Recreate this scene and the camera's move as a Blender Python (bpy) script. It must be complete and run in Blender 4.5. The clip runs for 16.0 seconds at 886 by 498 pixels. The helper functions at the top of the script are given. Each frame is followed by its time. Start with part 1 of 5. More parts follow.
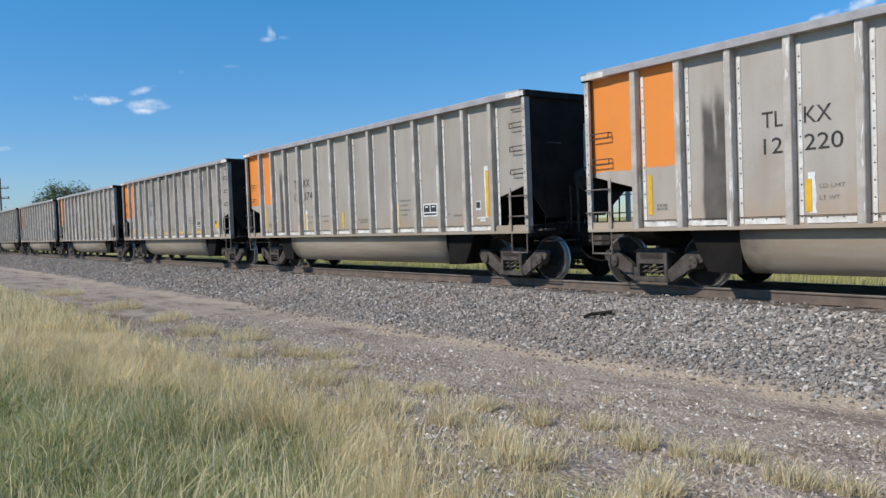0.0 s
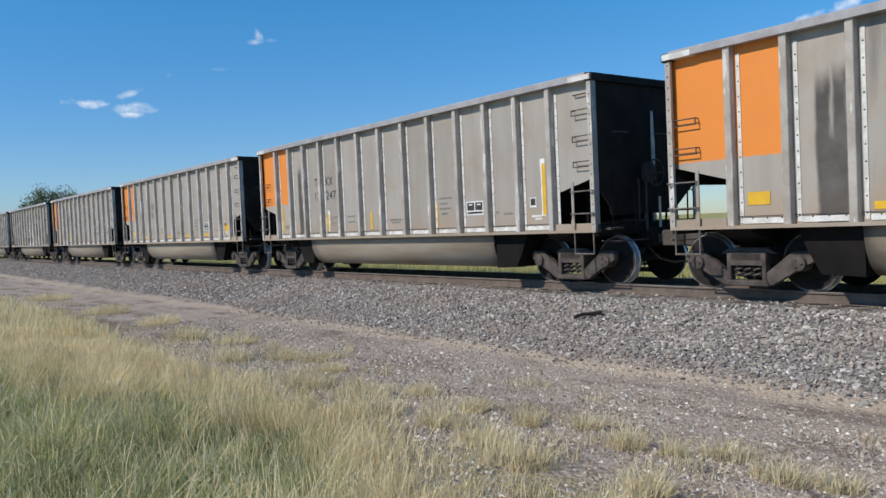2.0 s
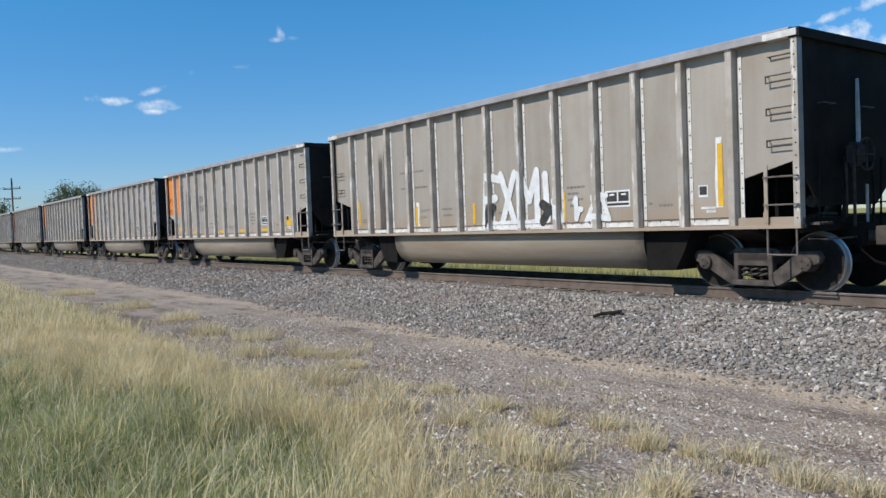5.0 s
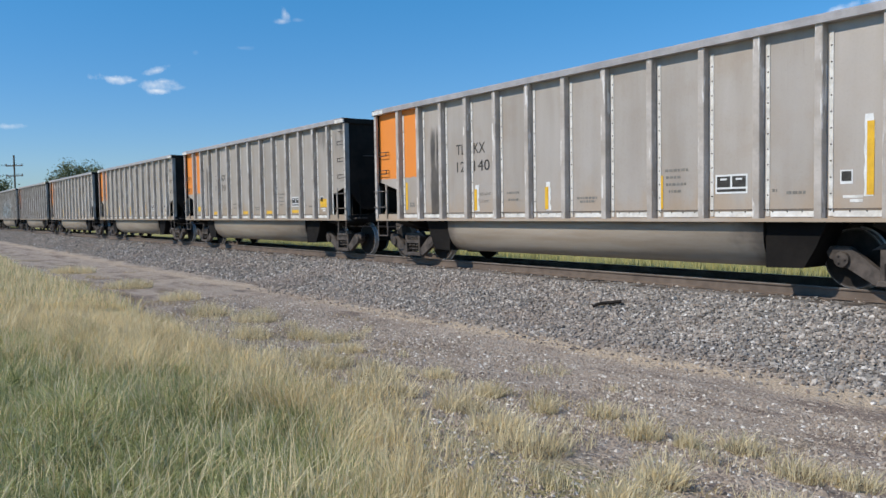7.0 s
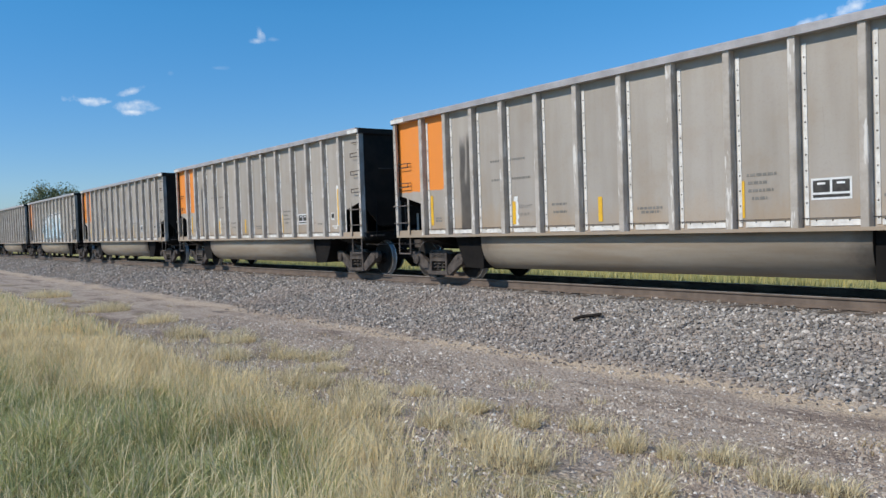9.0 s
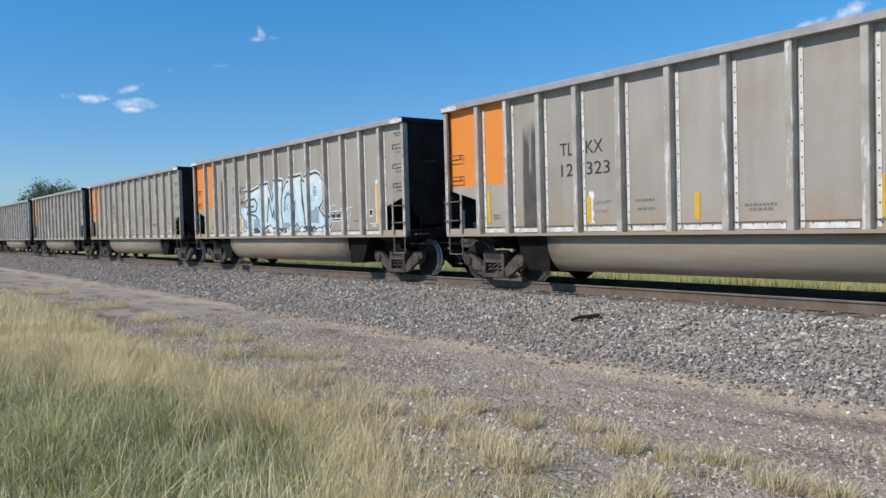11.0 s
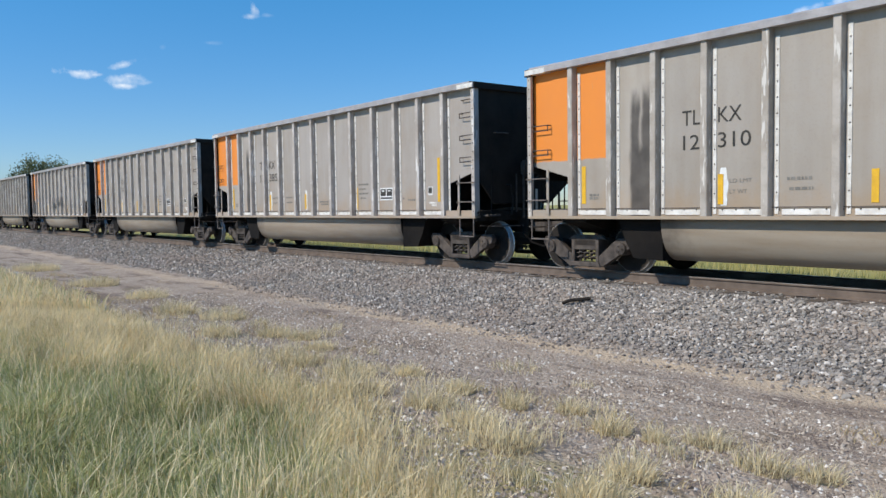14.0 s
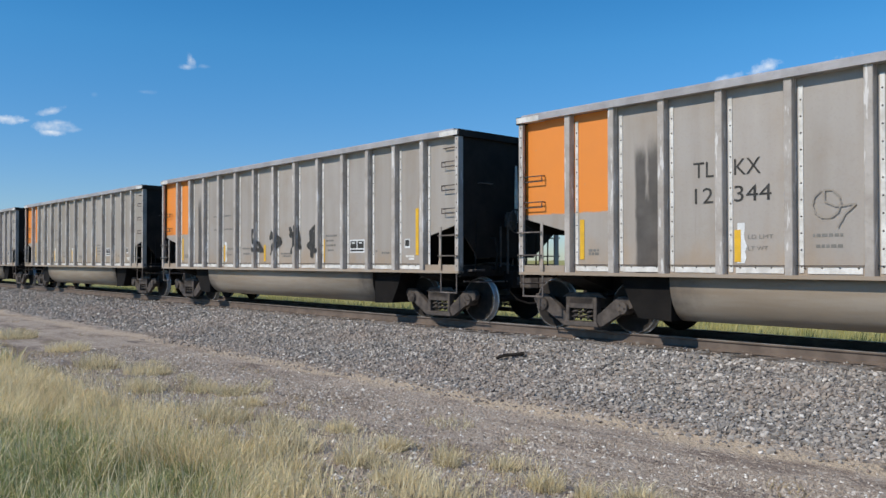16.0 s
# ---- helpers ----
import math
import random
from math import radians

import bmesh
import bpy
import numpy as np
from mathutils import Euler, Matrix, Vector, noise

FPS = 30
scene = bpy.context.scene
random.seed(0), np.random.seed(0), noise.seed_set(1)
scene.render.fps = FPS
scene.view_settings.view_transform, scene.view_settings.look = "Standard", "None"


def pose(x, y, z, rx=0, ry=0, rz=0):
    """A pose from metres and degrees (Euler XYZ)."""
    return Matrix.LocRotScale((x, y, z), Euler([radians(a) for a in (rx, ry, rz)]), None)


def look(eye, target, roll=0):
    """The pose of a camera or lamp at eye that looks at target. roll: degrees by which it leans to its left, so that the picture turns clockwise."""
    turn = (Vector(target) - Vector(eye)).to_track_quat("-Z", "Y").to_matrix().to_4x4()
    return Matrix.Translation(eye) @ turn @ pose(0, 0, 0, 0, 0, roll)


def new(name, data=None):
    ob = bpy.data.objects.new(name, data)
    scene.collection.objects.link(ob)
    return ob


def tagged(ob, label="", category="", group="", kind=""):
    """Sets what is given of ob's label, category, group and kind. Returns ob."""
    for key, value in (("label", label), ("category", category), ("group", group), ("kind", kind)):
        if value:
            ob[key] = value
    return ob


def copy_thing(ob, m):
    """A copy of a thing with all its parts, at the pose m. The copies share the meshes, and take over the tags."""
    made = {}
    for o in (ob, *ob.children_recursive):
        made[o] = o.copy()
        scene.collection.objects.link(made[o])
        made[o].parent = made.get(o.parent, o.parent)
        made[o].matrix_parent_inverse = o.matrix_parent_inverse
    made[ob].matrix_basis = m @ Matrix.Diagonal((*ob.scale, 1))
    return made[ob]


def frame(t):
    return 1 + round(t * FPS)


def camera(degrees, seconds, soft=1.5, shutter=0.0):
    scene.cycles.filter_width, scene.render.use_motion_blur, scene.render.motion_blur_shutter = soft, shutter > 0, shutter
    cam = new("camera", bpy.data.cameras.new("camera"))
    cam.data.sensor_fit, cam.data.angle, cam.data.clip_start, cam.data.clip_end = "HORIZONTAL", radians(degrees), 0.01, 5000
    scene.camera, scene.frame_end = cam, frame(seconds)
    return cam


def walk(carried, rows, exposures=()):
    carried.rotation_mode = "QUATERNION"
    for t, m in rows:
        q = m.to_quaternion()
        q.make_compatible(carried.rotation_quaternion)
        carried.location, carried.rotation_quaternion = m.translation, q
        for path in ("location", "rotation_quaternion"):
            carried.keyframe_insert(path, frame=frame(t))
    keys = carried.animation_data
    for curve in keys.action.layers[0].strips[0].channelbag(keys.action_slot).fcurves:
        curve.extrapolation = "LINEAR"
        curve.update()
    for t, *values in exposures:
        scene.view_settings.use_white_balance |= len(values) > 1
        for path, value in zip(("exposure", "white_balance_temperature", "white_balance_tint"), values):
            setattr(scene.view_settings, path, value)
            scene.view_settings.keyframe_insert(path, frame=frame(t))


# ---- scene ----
HALF_FOV = 784 / 1400
cam = camera(2 * math.degrees(math.atan(HALF_FOV)), 16.0)
EYE = 2.0          # camera height over the gravel at the ballast toe
TRACK = 12.70      # distance of the track's centre line
RAIL = 0.71        # top of the rails
# seconds, yaw, pitch, lean of the hand-held camera
PATH = [
    (0.0, 53.55, -1.86, 2.12),
    (0.5, 53.38, -1.44, 2.01),
    (1.0, 52.53, -1.40, 2.28),
    (1.5, 52.80, -1.80, 2.36),
    (2.0, 52.80, -1.76, 2.55),
    (2.5, 53.77, -1.51, 2.52),
    (3.0, 54.17, -1.34, 1.74),
    (3.5, 54.02, -1.32, 1.45),
    (4.0, 54.35, -1.19, 1.63),
    (4.2, 54.55, -1.65, 1.97),
    (6.5, 53.26, -1.94, 2.06),
    (7.0, 54.31, -2.85, 0.95),
    (7.5, 54.88, -2.35, 0.03),
    (8.0, 53.72, -1.77, 1.55),
    (10.5, 52.26, -1.77, 1.82),
    (11.0, 52.70, -1.74, 1.58),
    (11.5, 52.68, -2.10, 1.36),
    (12.0, 52.91, -2.47, 0.93),
    (12.5, 52.51, -2.80, 0.56),
    (13.0, 52.80, -2.77, 0.54),
    (13.5, 52.90, -2.75, 0.95),
    (14.0, 52.18, -3.08, 0.82),
    (14.1, 51.54, -3.05, 0.95),
    (14.2, 50.73, -3.10, 1.05),
    (14.3, 49.99, -3.34, 1.12),
    (14.4, 48.52, -3.57, 1.18),
    (14.5, 47.75, -3.92, 1.20),
    (15.0, 46.84, -2.64, 0.39),
    (15.5, 46.74, -1.36, 1.09),
    (16.0, 47.45, 0.81, 0.05),
]
walk(cam, [(t, pose(0, 0, EYE, 90 + p, 0, yaw) @ pose(0, 0, 0, 0, 0, -r)) for t, yaw, p, r in PATH],
     [(0, -0.08), (1, -0.16), (2.5, -0.08), (4, -0.06), (6.5, -0.12), (8, -0.10), (11, -0.08), (11.7, -0.21), (12.1, -0.25), (12.6, -0.06), (13.5, 0.01), (15, 0.00), (15.5, -0.03), (16, -0.16)])

# ---- light ----
SUN_AZ, SUN_EL = 193.0, 41.0   # degrees clockwise from +y (away over the track)
to_sun = Vector((math.sin(radians(SUN_AZ)) * math.cos(radians(SUN_EL)),
                 math.cos(radians(SUN_AZ)) * math.cos(radians(SUN_EL)), math.sin(radians(SUN_EL))))
sun = new("sun", bpy.data.lights.new("sun", "SUN"))
sun.data.energy, sun.data.angle, sun.data.color = 4.1, radians(0.53), (1.0, 0.94, 0.845)
sun.matrix_world = look((0, 0, 60), Vector((0, 0, 60)) - to_sun)

world = bpy.data.worlds.new("sky")
scene.world = world
world.use_nodes = True


def sky_nodes(nt):
    n, l = nt.nodes, nt.links
    bg = n["Background"]
    sky = n.new("ShaderNodeTexSky")
    sky.sky_type, sky.sun_disc = "NISHITA", False
    sky.sun_elevation, sky.sun_rotation = radians(SUN_EL), radians(SUN_AZ)
    sky.air_density, sky.dust_density, sky.ozone_density, sky.altitude = 1.0, 0.0, 2.5, 300
    co = n.new("ShaderNodeTexCoord")
    sep = n.new("ShaderNodeSeparateXYZ")
    l.new(co.outputs["Generated"], sep.inputs[0])

    def m(op, a, b=None, c=None, clamp=False):
        k = n.new("ShaderNodeMath")
        k.operation, k.use_clamp = op, clamp
        for i, v in enumerate((a, b, c)):
            if v is None:
                continue
            if isinstance(v, (int, float)):
                k.inputs[i].default_value = v
            else:
                l.new(v, k.inputs[i])
        return k.outputs[0]
    az = m("ARCTAN2", m("MULTIPLY", sep.outputs[0], -1.0), sep.outputs[1])
    el = m("ARCSINE", sep.outputs[2])
    big = n.new("ShaderNodeTexNoise")
    big.inputs["Scale"].default_value, big.inputs["Detail"].default_value = 52, 8
    big.inputs["Roughness"].default_value = 0.62
    l.new(co.outputs["Generated"], big.inputs["Vector"])
    wisp = m("SUBTRACT", big.outputs["Fac"], 0.5)
    total = None
    # small fair-weather puffs: azimuth, elevation, half width, half height, tilt, density
    puffs = [(76.45, 8.95, 1.45, 0.33, 2, 0.7), (75.6, 8.9, 0.7, 0.17, -4, 0.5), (73.9, 9.6, 1.15, 0.28, -17, 0.5), (74.0, 8.66, 1.4, 0.5, -6, 0.55),
             (73.5, 8.9, 0.7, 0.17, -4, 0.5), (73.9, 8.3, 0.85, 0.22, 3, 0.75), (72.6, 8.5, 0.7, 0.14, -8, 0.2),
             (65.2, 13.6, 0.34, 0.62, -12, 0.5), (65.4, 13.15, 0.65, 0.22, -8, 0.36), (64.3, 13.25, 0.45, 0.16, 0, 0.14), (68.2, 11.3, 0.7, 0.2, 0, 0.13),
             (71.3, 10.9, 0.25, 0.2, 0, 0.08), (82.9, 5.7, 1.2, 0.22, -2, 0.42),
             (28.0, 12.1, 1.3, 0.32, -12, 0.62), (25.0, 12.75, 1.25, 0.44, -14, 0.8), (22.4, 12.3, 1.4, 0.3, -10, 0.7),
             (29.6, 10.25, 2.3, 0.8, -14, 0.85), (27.6, 10.6, 2.6, 1.2, -10, 1.0), (30.2, 9.3, 2.4, 0.9, 0, 0.9), (24.5, 10.0, 2.8, 1.1, 0, 0.9), (20.0, 11.2, 2.8, 1.6, 0, 1.0),
             (27.0, 4.5, 5.5, 1.6, 0, 0.7), (17.0, 7.0, 4.0, 1.8, 0, 0.8)]
    for a, e, wa, we, tilt, amount in puffs:
        du, dv = m("SUBTRACT", az, radians(a)), m("SUBTRACT", el, radians(e))
        ct, st = math.cos(radians(tilt)), math.sin(radians(tilt))
        u = m("DIVIDE", m("SUBTRACT", m("MULTIPLY", du, ct), m("MULTIPLY", dv, -st)), radians(wa))
        v = m("DIVIDE", m("SUBTRACT", m("MULTIPLY", dv, ct), m("MULTIPLY", du, st)), radians(we))
        r = m("SQRT", m("ADD", m("MULTIPLY", u, u), m("MULTIPLY", v, v)))
        f = m("ADD", m("SUBTRACT", 0.95, r), m("MULTIPLY", wisp, 2.6))
        f = m("MULTIPLY", m("MULTIPLY", f, 0.95, clamp=True), amount, clamp=True)
        total = f if total is None else m("MAXIMUM", total, f)
    mix = n.new("ShaderNodeMix")
    mix.data_type = "RGBA"
    l.new(total, mix.inputs["Factor"])
    hue = n.new("ShaderNodeHueSaturation")
    hue.inputs["Saturation"].default_value = 1.4
    l.new(sky.outputs[0], hue.inputs["Color"])
    tint = n.new("ShaderNodeMix")
    tint.data_type, tint.blend_type = "RGBA", "MULTIPLY"
    tint.inputs["Factor"].default_value = 1.0
    # clearer air low down, a paler blue higher up
    rise = m("MULTIPLY", el, 1 / radians(15), clamp=True)
    air = n.new("ShaderNodeMix")
    air.data_type = "RGBA"
    air.inputs["A"].default_value, air.inputs["B"].default_value = (0.50, 0.635, 0.97, 1), (1.12, 1.24, 1.25, 1)
    l.new(rise, air.inputs["Factor"])
    l.new(air.outputs["Result"], tint.inputs["B"])
    l.new(hue.outputs[0], tint.inputs["A"])
    l.new(tint.outputs["Result"], mix.inputs["A"])
    mix.inputs["B"].default_value = (8.6, 8.9, 9.3, 1)
    l.new(mix.outputs["Result"], bg.inputs[0])
    bg.inputs[1].default_value = 0.118


sky_nodes(world.node_tree)


# ---- materials ----
def material(name, build, rough=0.7, metal=0.0):
    mat = bpy.data.materials.new(name)
    mat.use_nodes = True
    nt = mat.node_tree
    b = nt.nodes["Principled BSDF"]
    b.inputs["Roughness"].default_value, b.inputs["Metallic"].default_value = rough, metal
    b.inputs["Specular IOR Level"].default_value = 0.15 if rough >= 0.9 else 0.25 if rough >= 0.6 else 0.4
    build(nt, b)
    return mat


class G:
    """Short hand for node graphs."""

    def __init__(self, nt):
        self.nt, self.n, self.l = nt, nt.nodes, nt.links
        self.co = self.n.new("ShaderNodeTexCoord")

    def put(self, sock, v):
        if isinstance(v, (int, float)):
            sock.default_value = v
        elif isinstance(v, tuple):
            sock.default_value = v if len(v) == 4 or sock.type == "VECTOR" else (*v, 1)
        else:
            self.l.new(v, sock)

    def math(self, op, a, b=0.0, clamp=False):
        k = self.n.new("ShaderNodeMath")
        k.operation, k.use_clamp = op, clamp
        self.put(k.inputs[0], a), self.put(k.inputs[1], b)
        return k.outputs[0]

    def noise(self, vec, scale, detail=4, rough=0.55, dist=0.0):
        k = self.n.new("ShaderNodeTexNoise")
        self.put(k.inputs["Vector"], vec)
        self.put(k.inputs["Scale"], scale), self.put(k.inputs["Detail"], detail)
        self.put(k.inputs["Roughness"], rough), self.put(k.inputs["Distortion"], dist)
        return k.outputs["Fac"]

    def vor(self, vec, scale, out="Distance"):
        k = self.n.new("ShaderNodeTexVoronoi")
        self.put(k.inputs["Vector"], vec), self.put(k.inputs["Scale"], scale)
        return k.outputs[out]

    def scaled(self, vec, s):
        k = self.n.new("ShaderNodeMapping")
        self.put(k.inputs["Vector"], vec)
        k.inputs["Scale"].default_value = s
        return k.outputs[0]

    def ramp(self, f, lo, hi):
        k = self.n.new("ShaderNodeMapRange")
        self.put(k.inputs["Value"], f)
        k.inputs["From Min"].default_value, k.inputs["From Max"].default_value = lo, hi
        k.interpolation_type = "SMOOTHSTEP"
        return k.outputs[0]

    def mix(self, f, a, b, kind="MIX"):
        k = self.n.new("ShaderNodeMix")
        k.data_type, k.blend_type = "RGBA", kind
        self.put(k.inputs["Factor"], f), self.put(k.inputs["A"], a), self.put(k.inputs["B"], b)
        return k.outputs["Result"]

    def bump(self, b, h, strength=0.3, dist=0.01):
        k = self.n.new("ShaderNodeBump")
        k.inputs["Strength"].default_value, k.inputs["Distance"].default_value = strength, dist
        self.put(k.inputs["Height"], h)
        self.l.new(k.outputs[0], b.inputs["Normal"])

    def axis(self, vec, i):
        k = self.n.new("ShaderNodeSeparateXYZ")
        self.put(k.inputs[0], vec)
        return k.outputs[i]

    def rand(self):
        return self.n.new("ShaderNodeObjectInfo").outputs["Random"]

    def island(self):
        return self.n.new("ShaderNodeNewGeometry").outputs["Random Per Island"]

    def pos(self):
        return self.n.new("ShaderNodeNewGeometry").outputs["Position"]

    def shift(self, vec, f, amount=40.0):
        k = self.n.new("ShaderNodeVectorMath")
        k.operation = "ADD"
        c = self.n.new("ShaderNodeCombineXYZ")
        s = self.math("MULTIPLY", f, amount)
        for i in range(3):
            self.l.new(s, c.inputs[i])
        self.put(k.inputs[0], vec)
        self.l.new(c.outputs[0], k.inputs[1])
        return k.outputs[0]


ALU, ALU2, DUST = (0.415, 0.37, 0.315), (0.36, 0.312, 0.256), (0.34, 0.265, 0.19)


def wagon_tone(g, c):
    """Each wagon is a little lighter, darker or dustier than its neighbours."""
    return g.mix(1.0, c, g.n.new("ShaderNodeObjectInfo").outputs["Color"], "MULTIPLY")


def alu_colour(g, streak=1.0):
    """Weathered aluminium: vertical runs, cloudy dust, blotches and thin dark drips."""
    o = g.co.outputs["Object"]
    p = g.shift(o, g.rand())
    runs = g.noise(g.scaled(p, (3.5, 3.5, 0.35)), 1.0, 4, 0.5)
    blot = g.noise(p, 1.3, 4, 0.6)
    fine = g.noise(p, 28, 3, 0.6)
    drip = g.noise(g.scaled(p, (17, 17, 0.8)), 1.0, 4, 0.6)
    c = g.mix(g.ramp(runs, 0.3, 0.75), ALU, ALU2)
    c = g.mix(g.math("MULTIPLY", g.ramp(blot, 0.45, 0.8), 0.55 * streak), c, DUST)
    # splashes of tan dust thrown up from the wheels, with a ragged upper edge
    z = g.math("ADD", g.axis(o, 2), g.math("MULTIPLY", g.math("SUBTRACT", g.noise(g.scaled(p, (2.2, 2.2, 0.8)), 1.0, 5, 0.65), 0.5), 1.6))
    splash = g.math("SUBTRACT", 1.0, g.ramp(z, 1.1, 1.75))
    c = g.mix(g.math("MULTIPLY", splash, 0.7), c, (0.41, 0.30, 0.195))
    c = g.mix(g.math("MULTIPLY", g.ramp(drip, 0.62, 0.80), 0.20), c, (0.19, 0.155, 0.125))
    c = g.mix(g.math("MULTIPLY", g.ramp(g.noise(p, 0.55, 3, 0.5), 0.42, 0.7), 0.35), c, (0.47, 0.43, 0.385))
    c = g.mix(g.math("MULTIPLY", g.ramp(fine, 0.52, 0.75), 0.14), c, (0.24, 0.20, 0.17))
    tone = g.math("ADD", g.math("MULTIPLY", g.rand(), 0.13), 0.93)
    return wagon_tone(g, g.mix(1.0, c, g.grey(tone), "MULTIPLY")), fine, p


def grey(self, f):
    k = self.n.new("ShaderNodeCombineColor")
    for i in range(3):
        self.l.new(f, k.inputs[i])
    return k.outputs[0]


G.grey = grey


def m_alu(nt, b):
    g = G(nt)
    c, fine, p = alu_colour(g)
    g.put(b.inputs["Base Color"], c)
    g.put(b.inputs["Roughness"], g.math("ADD", g.math("MULTIPLY", fine, 0.25), 0.42))
    g.bump(b, g.noise(p, 2.2, 3, 0.5), 0.25, 0.03)


def m_orange(nt, b):
    """Orange paint over the upper part of an end panel, weathered; bare metal under it."""
    g = G(nt)
    c, fine, p = alu_colour(g)
    o = g.co.outputs["Object"]
    z = g.axis(o, 2)
    edge = g.math("ADD", z, g.math("MULTIPLY", g.math("SUBTRACT", g.noise(p, 5, 5, 0.7), 0.5), 0.10))
    paint = g.ramp(edge, 2.115, 2.15)
    chips = g.ramp(g.noise(g.scaled(p, (14, 14, 4)), 1.0, 6, 0.7), 0.66, 0.72)
    paint = g.math("MULTIPLY", paint, g.math("SUBTRACT", 1.0, g.math("MULTIPLY", chips, 0.7)))
    oc = g.mix(g.noise(p, 2.0, 4, 0.6), (0.82, 0.265, 0.035), (0.73, 0.24, 0.045))
    g.put(b.inputs["Base Color"], g.mix(paint, c, oc))
    b.inputs["Roughness"].default_value = 0.55
    b.inputs["Metallic"].default_value = 0.0
    g.bump(b, g.noise(p, 2.2, 3, 0.5), 0.25, 0.03)


def m_stain(nt, b):
    """Aluminium panel with two joined black runs of grease."""
    g = G(nt)
    c, fine, p = alu_colour(g)
    o = g.co.outputs["Generated"]
    x, z = g.axis(o, 0), g.axis(o, 2)
    wob = g.math("MULTIPLY", g.math("SUBTRACT", g.noise(g.scaled(p, (4, 4, 1.4)), 1.0, 4, 0.6), 0.5), 0.14)
    xx = g.math("ADD", x, wob)

    def run(cx, half, top):
        d = g.math("ABSOLUTE", g.math("SUBTRACT", xx, cx))
        side = g.math("SUBTRACT", 1.0, g.ramp(d, half * 0.5, half * 1.15))
        up = g.math("SUBTRACT", 1.0, g.ramp(g.math("ADD", z, g.math("MULTIPLY", wob, 1.5)), top - 0.16, top))
        return g.math("MULTIPLY", side, up)
    s = g.math("MAXIMUM", run(0.52, 0.13, 0.80), run(0.77, 0.13, 0.83))
    s = g.math("MAXIMUM", s, run(0.66, 0.24, 0.55))
    s = g.math("MULTIPLY", s, g.math("ADD", 0.68, g.math("MULTIPLY", g.noise(p, 3, 3, 0.5), 0.4)), clamp=True)
    g.put(b.inputs["Base Color"], g.mix(s, c, (0.055, 0.047, 0.04)))
    b.inputs["Roughness"].default_value, b.inputs["Metallic"].default_value = 0.55, 0.0


def m_soot(nt, b):
    """Aluminium panel with soft sooty clouds that ran down from the top chord."""
    g = G(nt)
    c, fine, p = alu_colour(g)
    o = g.co.outputs["Object"]
    f = g.noise(g.scaled(o, (1.6, 1.6, 0.55)), 1.0, 4, 0.55, 0.6)
    z = g.math("ADD", g.axis(o, 2), g.math("MULTIPLY", g.math("SUBTRACT", f, 0.5), 2.6))
    s = g.math("MULTIPLY", g.ramp(z, 2.75, 3.75), g.ramp(f, 0.36, 0.6))
    g.put(b.inputs["Base Color"], g.mix(g.math("MULTIPLY", s, 0.62), c, (0.10, 0.087, 0.075)))
    g.put(b.inputs["Roughness"], g.math("ADD", g.math("MULTIPLY", fine, 0.25), 0.42))


def m_post(nt, b):
    """Scuffed posts with bright flaked patches."""
    g = G(nt)
    p = g.shift(g.co.outputs["Object"], g.rand())
    f = g.noise(p, 2.2, 5, 0.6)
    c = g.mix(g.ramp(f, 0.3, 0.7), (0.52, 0.47, 0.41), (0.37, 0.32, 0.265))
    h = g.noise(p, 20, 3, 0.6)
    c = g.mix(g.math("MULTIPLY", g.ramp(h, 0.5, 0.8), 0.35), c, (0.27, 0.24, 0.20))
    flake = g.ramp(g.noise(g.scaled(p, (9, 9, 1.3)), 1.0, 3, 0.7), 0.58, 0.63)
    c = g.mix(g.math("MULTIPLY", flake, 0.8), c, (0.74, 0.71, 0.65))
    g.put(b.inputs["Base Color"], wagon_tone(g, c))
    g.bump(b, h, 0.2, 0.01)


def m_tub(nt, b):
    """Bare tub sheet, sprayed tan with road dust in long bands."""
    g = G(nt)
    p = g.shift(g.co.outputs["Object"], g.rand())
    f = g.noise(g.scaled(p, (0.5, 3, 5)), 1.0, 5, 0.6)
    h = g.noise(p, 20, 4, 0.65)
    c = g.mix(g.ramp(f, 0.3, 0.7), (0.385, 0.33, 0.26), (0.315, 0.25, 0.18))
    c = g.mix(g.math("MULTIPLY", g.ramp(h, 0.55, 0.8), 0.3), c, (0.2, 0.165, 0.13))
    # coal dust blown over the ends of the sheet, with a cloudy edge
    x = g.math("ABSOLUTE", g.math("ADD", g.axis(g.co.outputs["Object"], 0), 0.0025))
    w = g.math("ADD", x, g.math("MULTIPLY", g.math("SUBTRACT", g.noise(p, 1.6, 4, 0.6), 0.5), 1.5))
    c = g.mix(g.math("MULTIPLY", g.ramp(w, 3.55, 4.45), 0.85), c, (0.075, 0.062, 0.052))
    g.put(b.inputs["Base Color"], wagon_tone(g, c))
    g.bump(b, g.noise(p, 2.2, 3, 0.5), 0.2, 0.03)


def plain(c1, c2, scale=4.0, bump=0.2, use_object=True):
    def build(nt, b):
        g = G(nt)
        p = g.shift(g.co.outputs["Object"], g.rand()) if use_object else g.pos()
        f = g.noise(p, scale, 5, 0.6)
        h = g.noise(p, scale * 9, 3, 0.6)
        c = g.mix(g.ramp(f, 0.3, 0.7), c1, c2)
        c = g.mix(g.math("MULTIPLY", g.ramp(h, 0.5, 0.8), 0.35), c, tuple(v * 0.55 for v in c1))
        g.put(b.inputs["Base Color"], c)
        g.bump(b, h, bump, 0.01)
    return build


